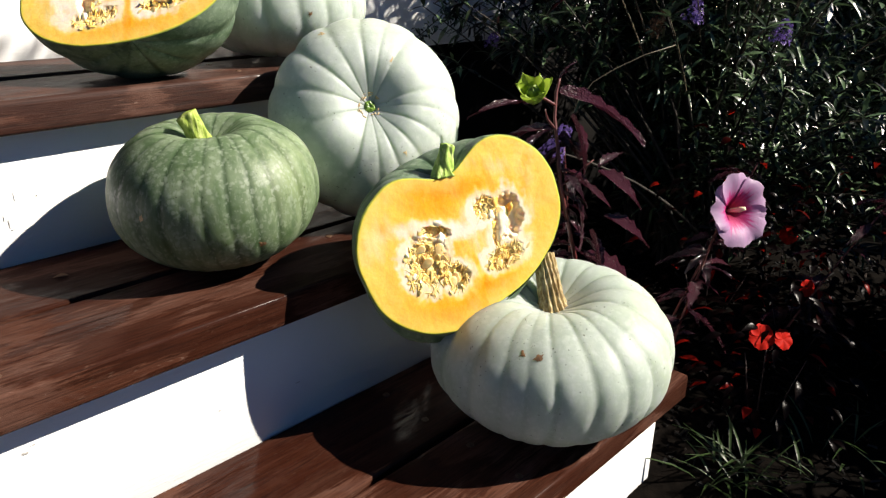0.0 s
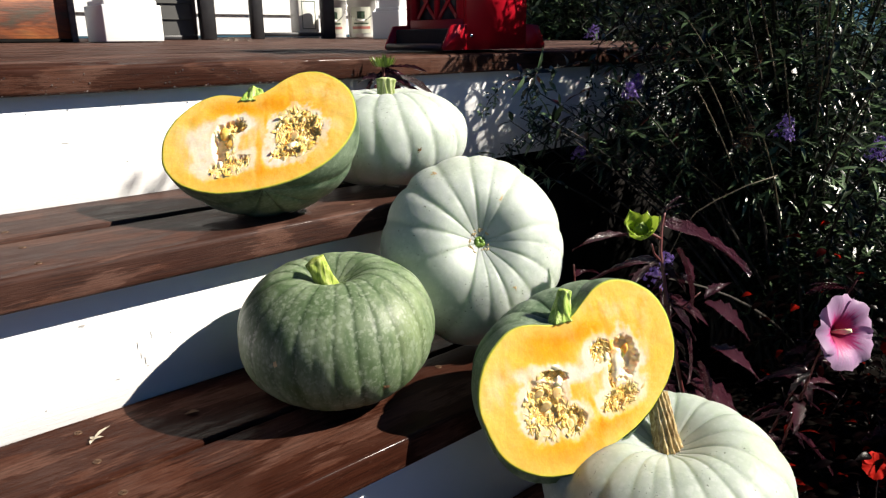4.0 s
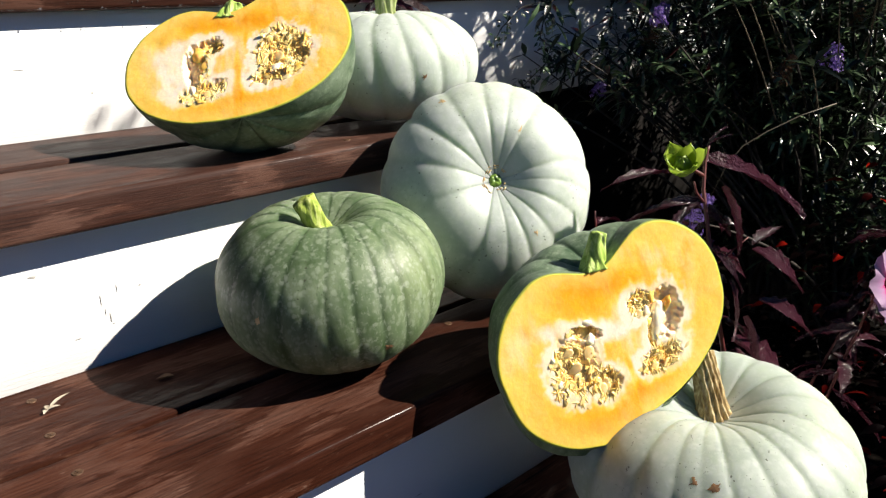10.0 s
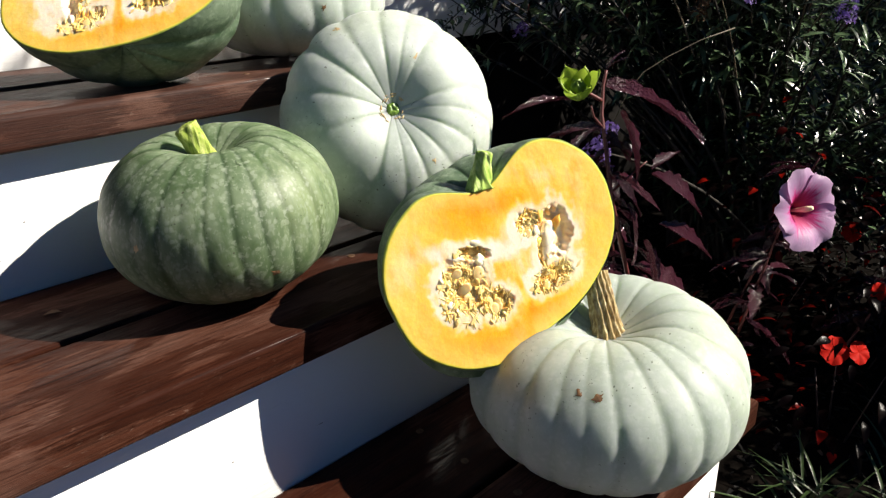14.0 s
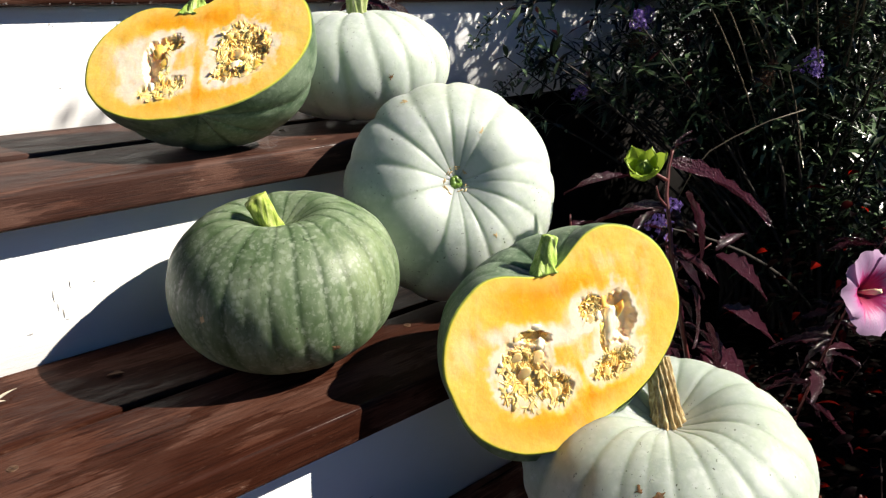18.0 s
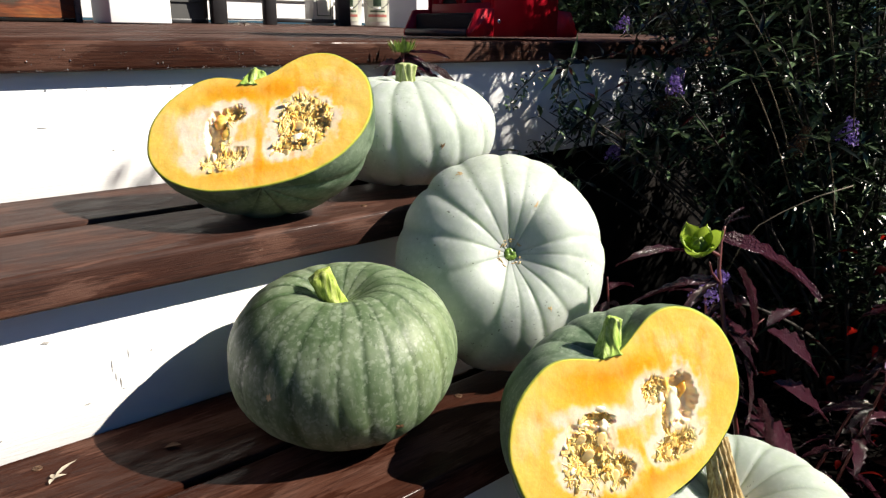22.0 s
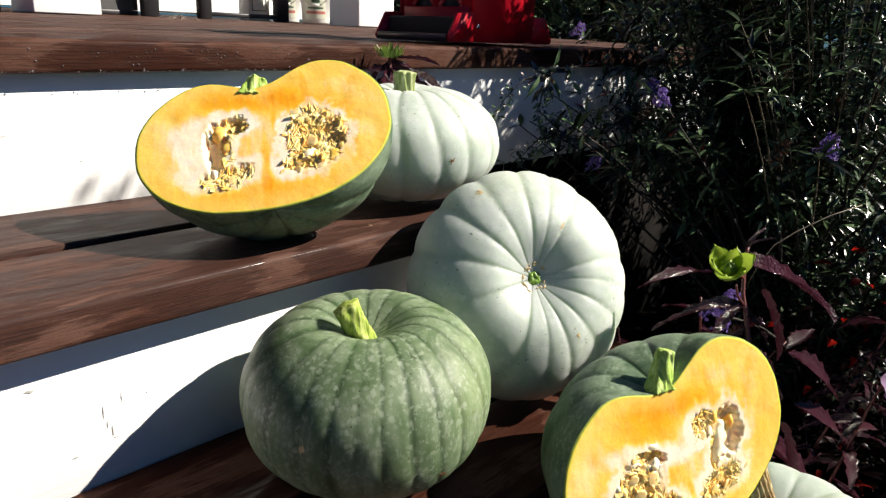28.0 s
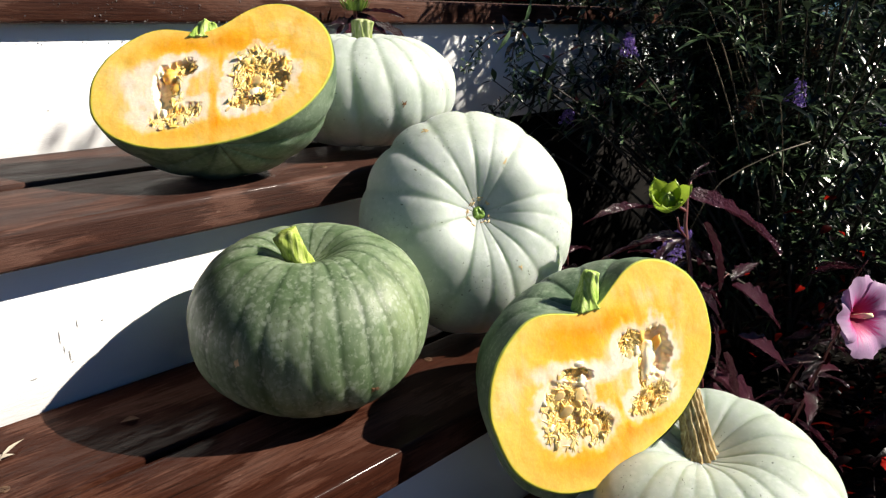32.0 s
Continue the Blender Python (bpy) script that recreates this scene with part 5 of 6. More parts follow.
def in_the_way(p):
    """Whether a spot of foliage would shade the fruit or the lit part of the steps."""
    for y, x_max, z_min in ((0.15, 0.75, 0.2), (0.40, 0.80, 0.36), (0.62, 0.84, 0.55), (0.81, 0.88, 0.55)):
        s = (y - p.y) / -SUN_DIR.y
        x, z = p.x - SUN_DIR.x * s, p.z - SUN_DIR.z * s
        if s > 0 and x < x_max and z > z_min:
            return True
        # gaps between the sprays let flecks of sun on the end of the deck
        if y > 0.8 and s > 0 and x < (1.09 if z < 0.78 else 1.2) and 0.5 < z < 1.15 and noise.noise(Vector((x * 17 + z * 5, z * 14, 3))) > -0.12:
            return True
    if p.x < 1.5 and p.y > -0.12 and p.z < 0.49 + 0.16 * noise.noise(Vector((p.x * 9, p.y * 9, p.z * 9))):
        return True                 # bare legs below
    return False


def shrub(name, label, base, tips, r, leaf_len, leaf_w, pair_gap, material, whorls=()):
    """A bush: arching branches from one base with opposite leaves along their outer part."""
    o = Vector(base)
    bush = tagged(empty(name, Matrix.Translation(o)), label, "bush")
    verts, faces = [], []
    for tip in tips:
        tip = Vector(tip)
        foot = o + Vector((r.uniform(-0.12, 0.12), r.uniform(-0.12, 0.12), 0))
        pts = bent(foot, tip, r.uniform(0.12, 0.4) * (tip - foot).length * 0.6)
        bm = tube([p - o for p in pts], [0.0055 - 0.0045 * k / 9 for k in range(10)], 5, None, False)
        part("branch", bm, M_TWIG, bush)
        length = sum((b - a).length for a, b in zip(pts, pts[1:]))
        n = int(length * 0.8 / pair_gap)
        for k in range(n):
            t = 0.2 + 0.8 * (k + r.random()) / n
            i = min(8, int(t * 9))
            p = pts[i].lerp(pts[i + 1], t * 9 - i) - o
            ax = (pts[i + 1] - pts[i]).normalized()
            side = ax.cross(Vector((r.uniform(-1, 1), r.uniform(-1, 1), r.uniform(-1, 1)))).normalized()
            for sgn in (-1, 1):
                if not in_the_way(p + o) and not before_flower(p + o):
                    d = side * sgn + ax * r.uniform(0.3, 1.1) + Vector((0, 0, r.uniform(-0.5, 0.3)))
                    leaf_into(verts, faces, p, d, Vector((r.uniform(-0.6, 0.6), r.uniform(-0.6, 0.6), 1)), leaf_len * r.uniform(0.55, 1.25), leaf_w * r.uniform(0.6, 1.2), r.uniform(0.1, 0.5), r.uniform(0.1, 0.5))
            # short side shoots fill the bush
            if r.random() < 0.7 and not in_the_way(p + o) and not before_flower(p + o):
                sh = p + (side * r.uniform(-1, 1) + ax * 0.6 + Vector((0, 0, 0.2))).normalized() * r.uniform(0.02, 0.07)
                for q in range(4):
                    d = Vector((r.uniform(-1, 1), r.uniform(-1, 1), r.uniform(-0.6, 0.8)))
                    leaf_into(verts, faces, sh, d, Vector((r.uniform(-0.6, 0.6), r.uniform(-0.6, 0.6), 1)), leaf_len * r.uniform(0.3, 0.8), leaf_w * r.uniform(0.5, 0.9), 0.3, 0.3)
    # whorls of larger leaves on pale shoots that stand out of the rest
    for at, toward in whorls:
        at = Vector(at)
        pts = bent(at - Vector(toward) * r.uniform(0.15, 0.3) - Vector((0, 0, r.uniform(0.05, 0.15))), at, 0.02, 5)
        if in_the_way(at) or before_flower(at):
            continue
        part("shoot", tube([q - o for q in pts], [0.0016 - 0.0008 * k / 5 for k in range(6)], 5, None, False), M_STALK, bush)
        for k in range(r.randint(5, 8)):
            a = 2.4 * k
            d = Vector((math.cos(a), math.sin(a), r.uniform(-0.3, 0.7))) + Vector(toward) * 0.5
            leaf_into(verts, faces, at - o - Vector(toward) * r.uniform(0, 0.02), d, Vector((-math.cos(a) * 0.5, -math.sin(a) * 0.5, 1)), leaf_len * r.uniform(0.6, 1.15), leaf_w * r.uniform(0.8, 1.25), r.uniform(0.15, 0.4), r.uniform(0.1, 0.4))
    tagged(from_lists("foliage", verts, faces, material, bush), kind="stuff")
    return bush


FLOWERS = [(0.832, 0.251, 0.445, 0.05, 0.016), (1.271, 0.278, 0.610, 0.04, 0.018), (1.333, 0.637, 0.675, 0.035, 0.016), (1.323, 0.138, 0.580, 0.04, 0.018), (1.141, 0.635, 0.548, 0.03, 0.014), (1.915, 1.202, 0.785, 0.045, 0.02), (1.115, 0.50, 0.680, 0.03, 0.013), (1.481, 0.45, 0.675, 0.03, 0.012)]
SPENT = [(1.42, 0.42, 0.72), (1.28, 0.36, 0.58), (1.55, 0.35, 0.66), (1.25, 0.60, 0.63)]


SPRAY = (1.305, -0.112, 1.620)


def build_bushes():
    r = random.Random(21)
    tips = [(x, y, z + 0.01) for x, y, z, _, _ in FLOWERS] + SPENT
    while len(tips) < 120:
        a, q = r.uniform(0, 6.283), math.sqrt(r.random())
        x, y = 1.72 + 0.68 * q * math.cos(a), 0.34 + 0.60 * q * math.sin(a)
        z = r.uniform(0.3, 0.75 + 0.85 * (1 - q * q))
        if (x - 1.72) * SUN_DIR.x + (y - 0.34) * SUN_DIR.y > 0.1:
            z *= 0.62
        if y > 0.74:
            z = max(z, 0.84)
        if not in_the_way(Vector((x, y, z))):
            tips.append((x, y, z))
    for n in range(26):
        tips.append((r.uniform(0.98, 1.6), r.uniform(0.5, 0.76), r.uniform(0.5, 0.74)))
    for n in range(22):
        tips.append((r.uniform(1.12, 1.6), r.uniform(0.35, 0.7), r.uniform(0.8, 1.1)))
    # leafy tips over the end of the deck dapple the light on the feeder
    for n in range(34):
        tips.append((r.uniform(1.24, 1.55), r.uniform(0.42, 0.68), r.uniform(1.02, 1.3)))
    # the heart of the bush keeps the sun off the end of the deck and its skirting
    for n in range(5):
        tips.append((r.uniform(1.46, 1.8), r.uniform(0.6, 0.74), r.uniform(0.66, 1.02)))
    for n in range(14):
        tips.append((r.uniform(1.32, 1.8), r.uniform(0.6, 0.84), r.uniform(0.92, 1.08)))
    whorls = []
    for n in range(70):
        a, e = r.uniform(2.6, 5.6), r.uniform(-0.1, 1.2)
        d = Vector((math.cos(a) * math.cos(e), math.sin(a) * math.cos(e), math.sin(e)))
        whorls.append((Vector((1.72, 0.36, 0.5)) + Vector((d.x * 0.66, d.y * 0.58, d.z * 0.75)) * r.uniform(0.85, 1.08), d))
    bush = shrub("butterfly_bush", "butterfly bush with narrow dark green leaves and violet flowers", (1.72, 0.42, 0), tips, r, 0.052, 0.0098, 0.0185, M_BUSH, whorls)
    # one tall spray leans out over the steps; its shade falls on the top riser
    o = bush.location
    tip = Vector(SPRAY)
    pts = bent((1.72, 0.42, 0.2), tip, 0.5)
    part("branch", tube([q - o for q in pts], [0.005 - 0.004 * k / 9 for k in range(10)], 5, None, False), M_TWIG, bush)
    verts, faces = [], []
    for k in range(8):
        leaf_into(verts, faces, tip - o + Vector((-0.045 + 0.015 * k, 0, 0.04 + 0.012 * math.sin(2 * k))), Vector((-0.45, 0.1, -1)), Vector((0.6, -0.6, 0.2)), 0.075 - 0.006 * abs(k - 3), 0.0075, 0.2, 0.1)
    tagged(from_lists("spray", verts, faces, M_BUSH, bush), kind="stuff")
    stalk = [Vector(q) for q in ((0.812, 0.214, 0.500), (0.828, 0.208, 0.534), (0.849, 0.201, 0.556), (0.876, 0.186, 0.572), (0.911, 0.163, 0.590), (0.95, 0.14, 0.602))]
    part("branch", tube([q - o for q in stalk], [0.0005, 0.0006, 0.0006, 0.0007, 0.0007, 0.0008], 6, None, True), M_STALK, bush, "thin pale stalk")
    # arching sprays with small leaves and seed heads, before the white skirting
    verts, faces = [], []
    for line, seeds in ((((1.40, 0.70, 0.715), (1.372, 0.70, 0.724), (1.224, 0.70, 0.738), (1.081, 0.70, 0.722), (0.998, 0.70, 0.710), (0.948, 0.70, 0.678), (0.924, 0.70, 0.649)), 0.62),
                        (((1.40, 0.71, 0.63), (1.339, 0.70, 0.616), (1.236, 0.70, 0.602), (1.15, 0.70, 0.591), (1.068, 0.70, 0.610), (1.009, 0.70, 0.576), (0.982, 0.70, 0.565)), 0.55),
                        (((1.081, 0.70, 0.722), (1.056, 0.70, 0.688), (1.049, 0.70, 0.655), (1.102, 0.70, 0.622), (1.178, 0.70, 0.590)), 0.2),
                        (((1.33, 0.66, 0.85), (1.283, 0.70, 0.772), (1.258, 0.70, 0.713), (1.271, 0.70, 0.670)), 0.7)):
        pts = [Vector(q) for q in line]
        n = len(pts) - 1
        part("branch", tube([q - o for q in pts], [0.0018 - 0.0010 * k / n for k in range(n + 1)], 5, None, False), M_TWIG, bush)
        for k in range(34 * n):
            t = n * r.random()
            i = min(n - 1, int(t))
            p = pts[i].lerp(pts[i + 1], t - i) - o
            d = Vector((r.uniform(-1, 1), r.uniform(-0.8, 0.5), r.uniform(-1.1, 0.7)))
            if t / n > seeds:
                if r.random() < 0.75:
                    leaf_into(verts, faces, p + d * 0.009, d, Vector((0, -1, 0.4)), r.uniform(0.006, 0.012), 0.005, 0.4, 0.2)
            elif r.random() < 0.28:
                leaf_into(verts, faces, p, d, Vector((r.uniform(-0.5, 0.5), -0.6, 0.7)), r.uniform(0.022, 0.055), r.uniform(0.007, 0.013), 0.3, 0.4)
    tagged(from_lists("spray", verts, faces, M_BUSH, bush), kind="stuff")
    for x, y, z, l, w in FLOWERS:
        panicle(bush, (x, y, z), (r.uniform(-0.5, 0.2), r.uniform(-0.5, 0.2), 1), l, w, M_VIOLET, "flower", "violet flower panicle", r)
    for p in SPENT:
        panicle(bush, p, (r.uniform(-0.4, 0.4), -0.3, 1), 0.05, 0.014, M_SPENT, "spent_flower", "brown spent flower head", r)
    # the bed goes on to the side and round the end of the deck; near shrubs with y below -0.4 are unseen, added to
    # shade it
    for cx, cy, rad, h, n, leaf in ((2.75, 0.15, 0.6, 1.45, 90, 0.085), (3.3, 1.5, 0.75, 1.7, 90, 0.10), (3.5, 2.6, 0.8, 2.0, 110, 0.12), (3.9, 3.7, 0.9, 2.2, 90, 0.12), (1.95, -0.85, 0.6, 1.0, 130, 0.085), (1.66, -0.44, 0.34, 0.60, 140, 0.075), (1.34, -0.54, 0.26, 0.52, 100, 0.07),
                                   (4.3, 0.6, 1.0, 2.6, 110, 0.14), (5.6, 3.0, 1.5, 2.8, 120, 0.2), (7.0, 5.5, 2.0, 3.2, 120, 0.24), (6.2, -0.8, 1.6, 2.8, 110, 0.2)):
        tips = []
        for k in range(n):
            a, q = r.uniform(0, 6.283), math.sqrt(r.random())
            tips.append((cx + rad * q * math.cos(a), cy + rad * q * math.sin(a), r.uniform(0.25, 1) * h * (1 - 0.35 * q * q)))
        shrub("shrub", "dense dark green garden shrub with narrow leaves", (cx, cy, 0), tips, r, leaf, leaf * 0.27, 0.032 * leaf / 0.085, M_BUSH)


build_bushes()


def lobe_into(verts, faces, base, d, n, length, width, wave, phase, droop):
    """One long toothed lobe of a hibiscus leaf."""
    s = d.cross(n).normalized()
    k0 = len(verts)
    steps = 12
    for i in range(steps + 1):
        t = i / steps
        w = width * (math.sin(math.pi * min(1, t * 0.93 + 0.07)) ** 0.8) * (1.0 + (0.24 if i % 2 else -0.16)) * (1 if i < steps else 0.02)
        c = base + d * (length * t) - n * (droop * length * t * t)
        rip = wave * math.sin(7 * t + phase)
        verts.extend((c - n * 0.12 * w, c + s * w * 0.5 + n * (0.18 * w + rip), c - s * w * 0.5 + n * (0.18 * w - rip)))
    for i in range(steps):
        a = k0 + 3 * i
        faces.append((a, a + 3, a + 4, a + 1))
        faces.append((a, a + 2, a + 5, a + 3))


def hibiscus_leaf_meshes():
    out = []
    for k, (l, side, ang, wide) in enumerate(((1.0, 0.62, 42, 0.205), (1.0, 0.45, 38, 0.205), (1.0, 0.0, 0, 0.22), (1.0, 0.7, 52, 0.205), (1.0, 0.0, 0, 0.38))):
        verts, faces = [], []
        up = Vector((0, 0, 1))
        for a, f in ((0, l), (ang, side), (-ang, side)):
            if f:
                d = Vector((math.sin(radians(a)), math.cos(radians(a)), 0))
                lobe_into(verts, faces, Vector((0, 0.0, 0.002 * (a != 0))), d, up, f, wide - 0.17 * (1 - f), 0.03, k * 2 + a, 0.4)
        me = bpy.data.meshes.new("leaf")
        me.from_pydata(verts, [], faces)
        me.materials.append(M_PURPLE)
        me.polygons.foreach_set("use_smooth", [True] * len(me.polygons))
        out.append(me)
    return out


HIB_LEAVES = hibiscus_leaf_meshes()


def hib_leaf(parent, at, d, length, r, roll=None, shape=None):
    """A leaf at a world place, pointing along d."""
    d = Vector(d).normalized()
    m = Matrix.Translation(Vector(at) - parent.location) @ d.to_track_quat("Y", "Z").to_matrix().to_4x4() @ pose(0, 0, 0, 0, r.uniform(-35, 35) if roll is None else roll, 0) @ Matrix.Diagonal((length, length, length, 1))
    o = new("leaf", r.choice(HIB_LEAVES[:4]) if shape is None else HIB_LEAVES[shape])
    o.parent = parent
    o.matrix_local = m
    return o


def bud(parent, at, d, size, r):
    """A flower bud in a cup of broad green bracts with drawn-out tips."""
    d = Vector(d).normalized()
    turn = Matrix.Translation(Vector(at) - parent.location) @ d.to_track_quat("Z", "Y").to_matrix().to_4x4()
    hub = empty("bud")
    hub.parent = parent
    hub.matrix_local = turn
    hub["label"] = "bright green flower bud in pointed bracts"
    for k in range(6):
        a = 6.2832 * k / 6 + 0.3 + 0.12 * math.sin(5 * k)
        verts, faces = [], []
        ni, nj = 12, 9
        open_up = 0.9 + 0.18 * math.sin(3 * k + 1)
        for i in range(ni):
            t = i / (ni - 1)
            rad = size * open_up * (0.12 + 0.66 * math.sin(math.pi * min(1, 0.06 + 0.48 * t)) + 0.22 * max(0.0, t - 0.8))
            zz = size * (1.15 * t - 0.12) * (1 + 0.1 * math.cos(2 * k))
            w = size * 0.62 * (math.sin(math.pi * min(1.0, 0.16 + 0.80 * t)) ** 0.75) * (1 if t < 0.86 else (1 - t) / 0.14 * 0.8 + 0.05)
            for j in range(nj):
                f = (j - (nj - 1) / 2) / ((nj - 1) / 2)
                curl = 0.16 * w * f * f - 0.05 * size * math.sin(5 * f + k) * t
                b = a + f * w / max(rad, 0.3 * size)
                verts.append(((rad - curl) * math.cos(b), (rad - curl) * math.sin(b), zz - 0.1 * size * f * f * t))
        for i in range(ni - 1):
            for j in range(nj - 1):
                c = i * nj + j
                faces.append((c, c + 1, c + nj + 1, c + nj))
        from_lists("bract", verts, faces, M_BRACT, hub)
    core = bmesh.new()
    bmesh.ops.create_uvsphere(core, u_segments=20, v_segments=12, radius=size * 0.34, matrix=Matrix.Translation((0, 0, size * 0.36)))
    for v in core.verts:
        v.co *= 1 + 0.10 * math.cos(5 * math.atan2(v.co.y, v.co.x))
    part("bud_core", core, M_BRACTDARK, hub, "closed green bud")
    return hub


M_BRACTDARK = leaf_mat("bud_green", (0.17, 0.27, 0.02), (0.24, 0.34, 0.04), 0.45, 0.2)


def petal_flower(parent, at, d, radius, material, r, name="flower", label="", spin=0.0, cup=1.05, curl=0.45):
    """Five overlapping petals in a shallow funnel."""
    d = Vector(d).normalized()
    turn = Matrix.Translation(Vector(at) - parent.location) @ d.to_track_quat("Z", "Y").to_matrix().to_4x4()
    hub = empty(name)
    hub.parent = parent
    hub.matrix_local = turn
    if label:
        hub["label"] = label
    for k in range(5):
        verts, faces, reach, across = [], [], [], []
        a0 = 6.2832 * k / 5 + spin
        ni, nj = 14, 13
        for i in range(ni):
            t = i / (ni - 1)
            for j in range(nj):
                f = (j - (nj - 1) / 2) / ((nj - 1) / 2)
                half = 1.08 * (0.4 + 0.6 * math.sin(math.pi * min(1, 0.15 + t * 0.62)))
                rad = radius * t * (1 - 0.09 * f * f * t - 0.03 * math.cos(9 * f + k) * t)
                b = a0 + half * f * (1 - 0.12 * t)
                zz = radius * (cup * t ** 0.8 - curl * t ** 2.4) + 0.05 * radius * f * t + 0.055 * radius * math.sin(6 * f + k * 1.7) * t * t + 0.03 * radius * math.sin(13 * f + 2 * k) * t ** 4
                verts.append((rad * math.cos(b), rad * math.sin(b), zz))
                reach.append(t)
                across.append(f)
        for i in range(ni - 1):
            for j in range(nj - 1):
                c = i * nj + j
                faces.append((c, c + 1, c + nj + 1, c + nj))
        o = from_lists("petal", verts, faces, material, hub)
        o.data.attributes.new("reach", "FLOAT", "POINT").data.foreach_set("value", reach)
        o.data.attributes.new("across", "FLOAT", "POINT").data.foreach_set("value", across)
    return hub


def build_hibiscus():
    r = random.Random(33)
    h = tagged(empty("hibiscus", pose(0.94, 0.2, 0)), "dark-leaved hibiscus with a pale pink flower and green bud", "flowering plant")
    o = h.location

    def stem(pts, r0=0.0035):
        n = len(pts) - 1
        fine = []
        for k in range(n):
            for q in range(4):
                fine.append(Vector(pts[k]).lerp(Vector(pts[k + 1]), q / 4))
        fine.append(Vector(pts[-1]))
        part("stem", tube([p - o for p in fine], [r0 * (1 - 0.5 * i / len(fine)) for i in range(len(fine))], 7, None, True), M_PURPLE_STEM, h, "dark red stem")

    stem([(0.87, 0.17, 0), (0.85, 0.165, 0.15), (0.79, 0.16, 0.30), (0.738, 0.166, 0.438), (0.750, 0.183, 0.485), (0.757, 0.196, 0.52), (0.767, 0.203, 0.55), (0.775, 0.205, 0.567)])
    stem([(0.762, 0.200, 0.535), (0.745, 0.206, 0.545), (0.724, 0.206, 0.549)], 0.0024)
    stem([(0.754, 0.192, 0.507), (0.742, 0.196, 0.52), (0.738, 0.198, 0.533)], 0.0018)
    stem([(0.738, 0.166, 0.438), (0.764, 0.157, 0.455), (0.785, 0.150, 0.468)], 0.0014)
    bud(h, (0.722, 0.204, 0.547), (-0.52, -0.22, 0.80), 0.028, r)
    # the leaves that hang free of the rest: foot, tip, shape, roll
    for foot, tip, shape, roll in (((0.785, 0.210, 0.550), (0.851, 0.118, 0.510), 2, 20), ((0.774, 0.182, 0.523), (0.780, 0.142, 0.468), 4, -25), ((0.794, 0.147, 0.452), (0.826, 0.095, 0.420), 4, 15),
                                   ((0.800, 0.150, 0.455), (0.832, 0.140, 0.478), 4, 0), ((0.751, 0.150, 0.426), (0.752, 0.120, 0.372), 2, -20), ((0.759, 0.236, 0.533), (0.700, 0.283, 0.533), 2, 0),
                                   ((0.790, 0.130, 0.395), (0.822, 0.078, 0.372), 4, 10), ((0.775, 0.205, 0.567), (0.790, 0.200, 0.590), 2, 0), ((0.775, 0.205, 0.567), (0.772, 0.186, 0.586), 2, 30),
                                   ((0.768, 0.135, 0.380), (0.780, 0.100, 0.310), 4, -15), ((0.800, 0.160, 0.33), (0.86, 0.09, 0.27), 4, 10), ((0.745, 0.170, 0.45), (0.700, 0.215, 0.455), 2, 0),
                                   ((0.760, 0.165, 0.40), (0.69, 0.20, 0.42), 2, 0), ((0.80, 0.16, 0.30), (0.82, 0.10, 0.22), 4, 0), ((0.82, 0.165, 0.24), (0.90, 0.11, 0.20), 2, 0)):
        d = Vector(tip) - Vector(foot)
        hib_leaf(h, foot, d.normalized() + Vector((0, 0, 0.16)), d.length * 1.08, r, roll, shape)
    line = [Vector(q) for q in ((0.85, 0.165, 0.13), (0.79, 0.16, 0.30), (0.738, 0.166, 0.438), (0.757, 0.196, 0.52))]
    for k in range(20):
        t = 3 * k / 20
        i = int(t)
        a = 1.0 + 1.3 * math.sin(2.4 * k)
        hib_leaf(h, line[i].lerp(line[i + 1], t - i), (math.cos(a), math.sin(a), r.uniform(-0.7, 0.1)), r.uniform(0.06, 0.11), r)
    for foot, top, n in (((1.10, 0.16, 0), (1.105, 0.095, 0.34), 9), ((1.02, 0.30, 0), (0.98, 0.33, 0.42), 12), ((1.20, 0.22, 0), (1.28, 0.12, 0.38), 12), ((1.30, 0.05, 0), (1.42, -0.08, 0.34), 12), ((0.93, 0.42, 0), (0.93, 0.47, 0.40), 14), ((0.89, 0.34, 0), (0.87, 0.40, 0.38), 14), ((0.92, 0.58, 0), (0.89, 0.60, 0.46), 14)):
        pts = bent(foot, top, 0.03, 5)
        stem(pts, 0.003)
        for k in range(n):
            t = 0.25 + 0.75 * k / n
            i = min(4, int(t * 5))
            p = pts[i].lerp(pts[i + 1], t * 5 - i)
            a = 2.4 * k + r.uniform(-0.4, 0.4)
            hib_leaf(h, p, (math.cos(a), math.sin(a), r.uniform(-0.6, 0.25)), r.uniform(0.05, 0.095), r)
    fl = petal_flower(h, (1.106, 0.100, 0.335), (-0.30, -0.88, 0.30), 0.060, M_PETAL, r, "flower", "pale pink flower with a magenta heart", 0.4)
    col = tube([(0, 0, 0.002), (0.001, 0, 0.016), (0.002, 0.001, 0.032), (0.004, 0.002, 0.042)], [0.0022, 0.0026, 0.0042, 0.003], 10)
    for v in col.verts:
        v.co += 0.0012 * Vector((noise.noise(v.co * 500), noise.noise(v.co * 500 + Vector((5, 0, 0))), 0))
    part("stamen_column", col, M_COLUMN, fl, "cream stamen column")


M_PURPLE_STEM = simple("red_stem", (0.07, 0.012, 0.014), (0.14, 0.03, 0.025), 60, 0.5, 0.2)
build_hibiscus()


M_TUFT = leaf_mat("tuft_bract", (0.035, 0.08, 0.012), (0.22, 0.34, 0.05), 0.4, 0.3)


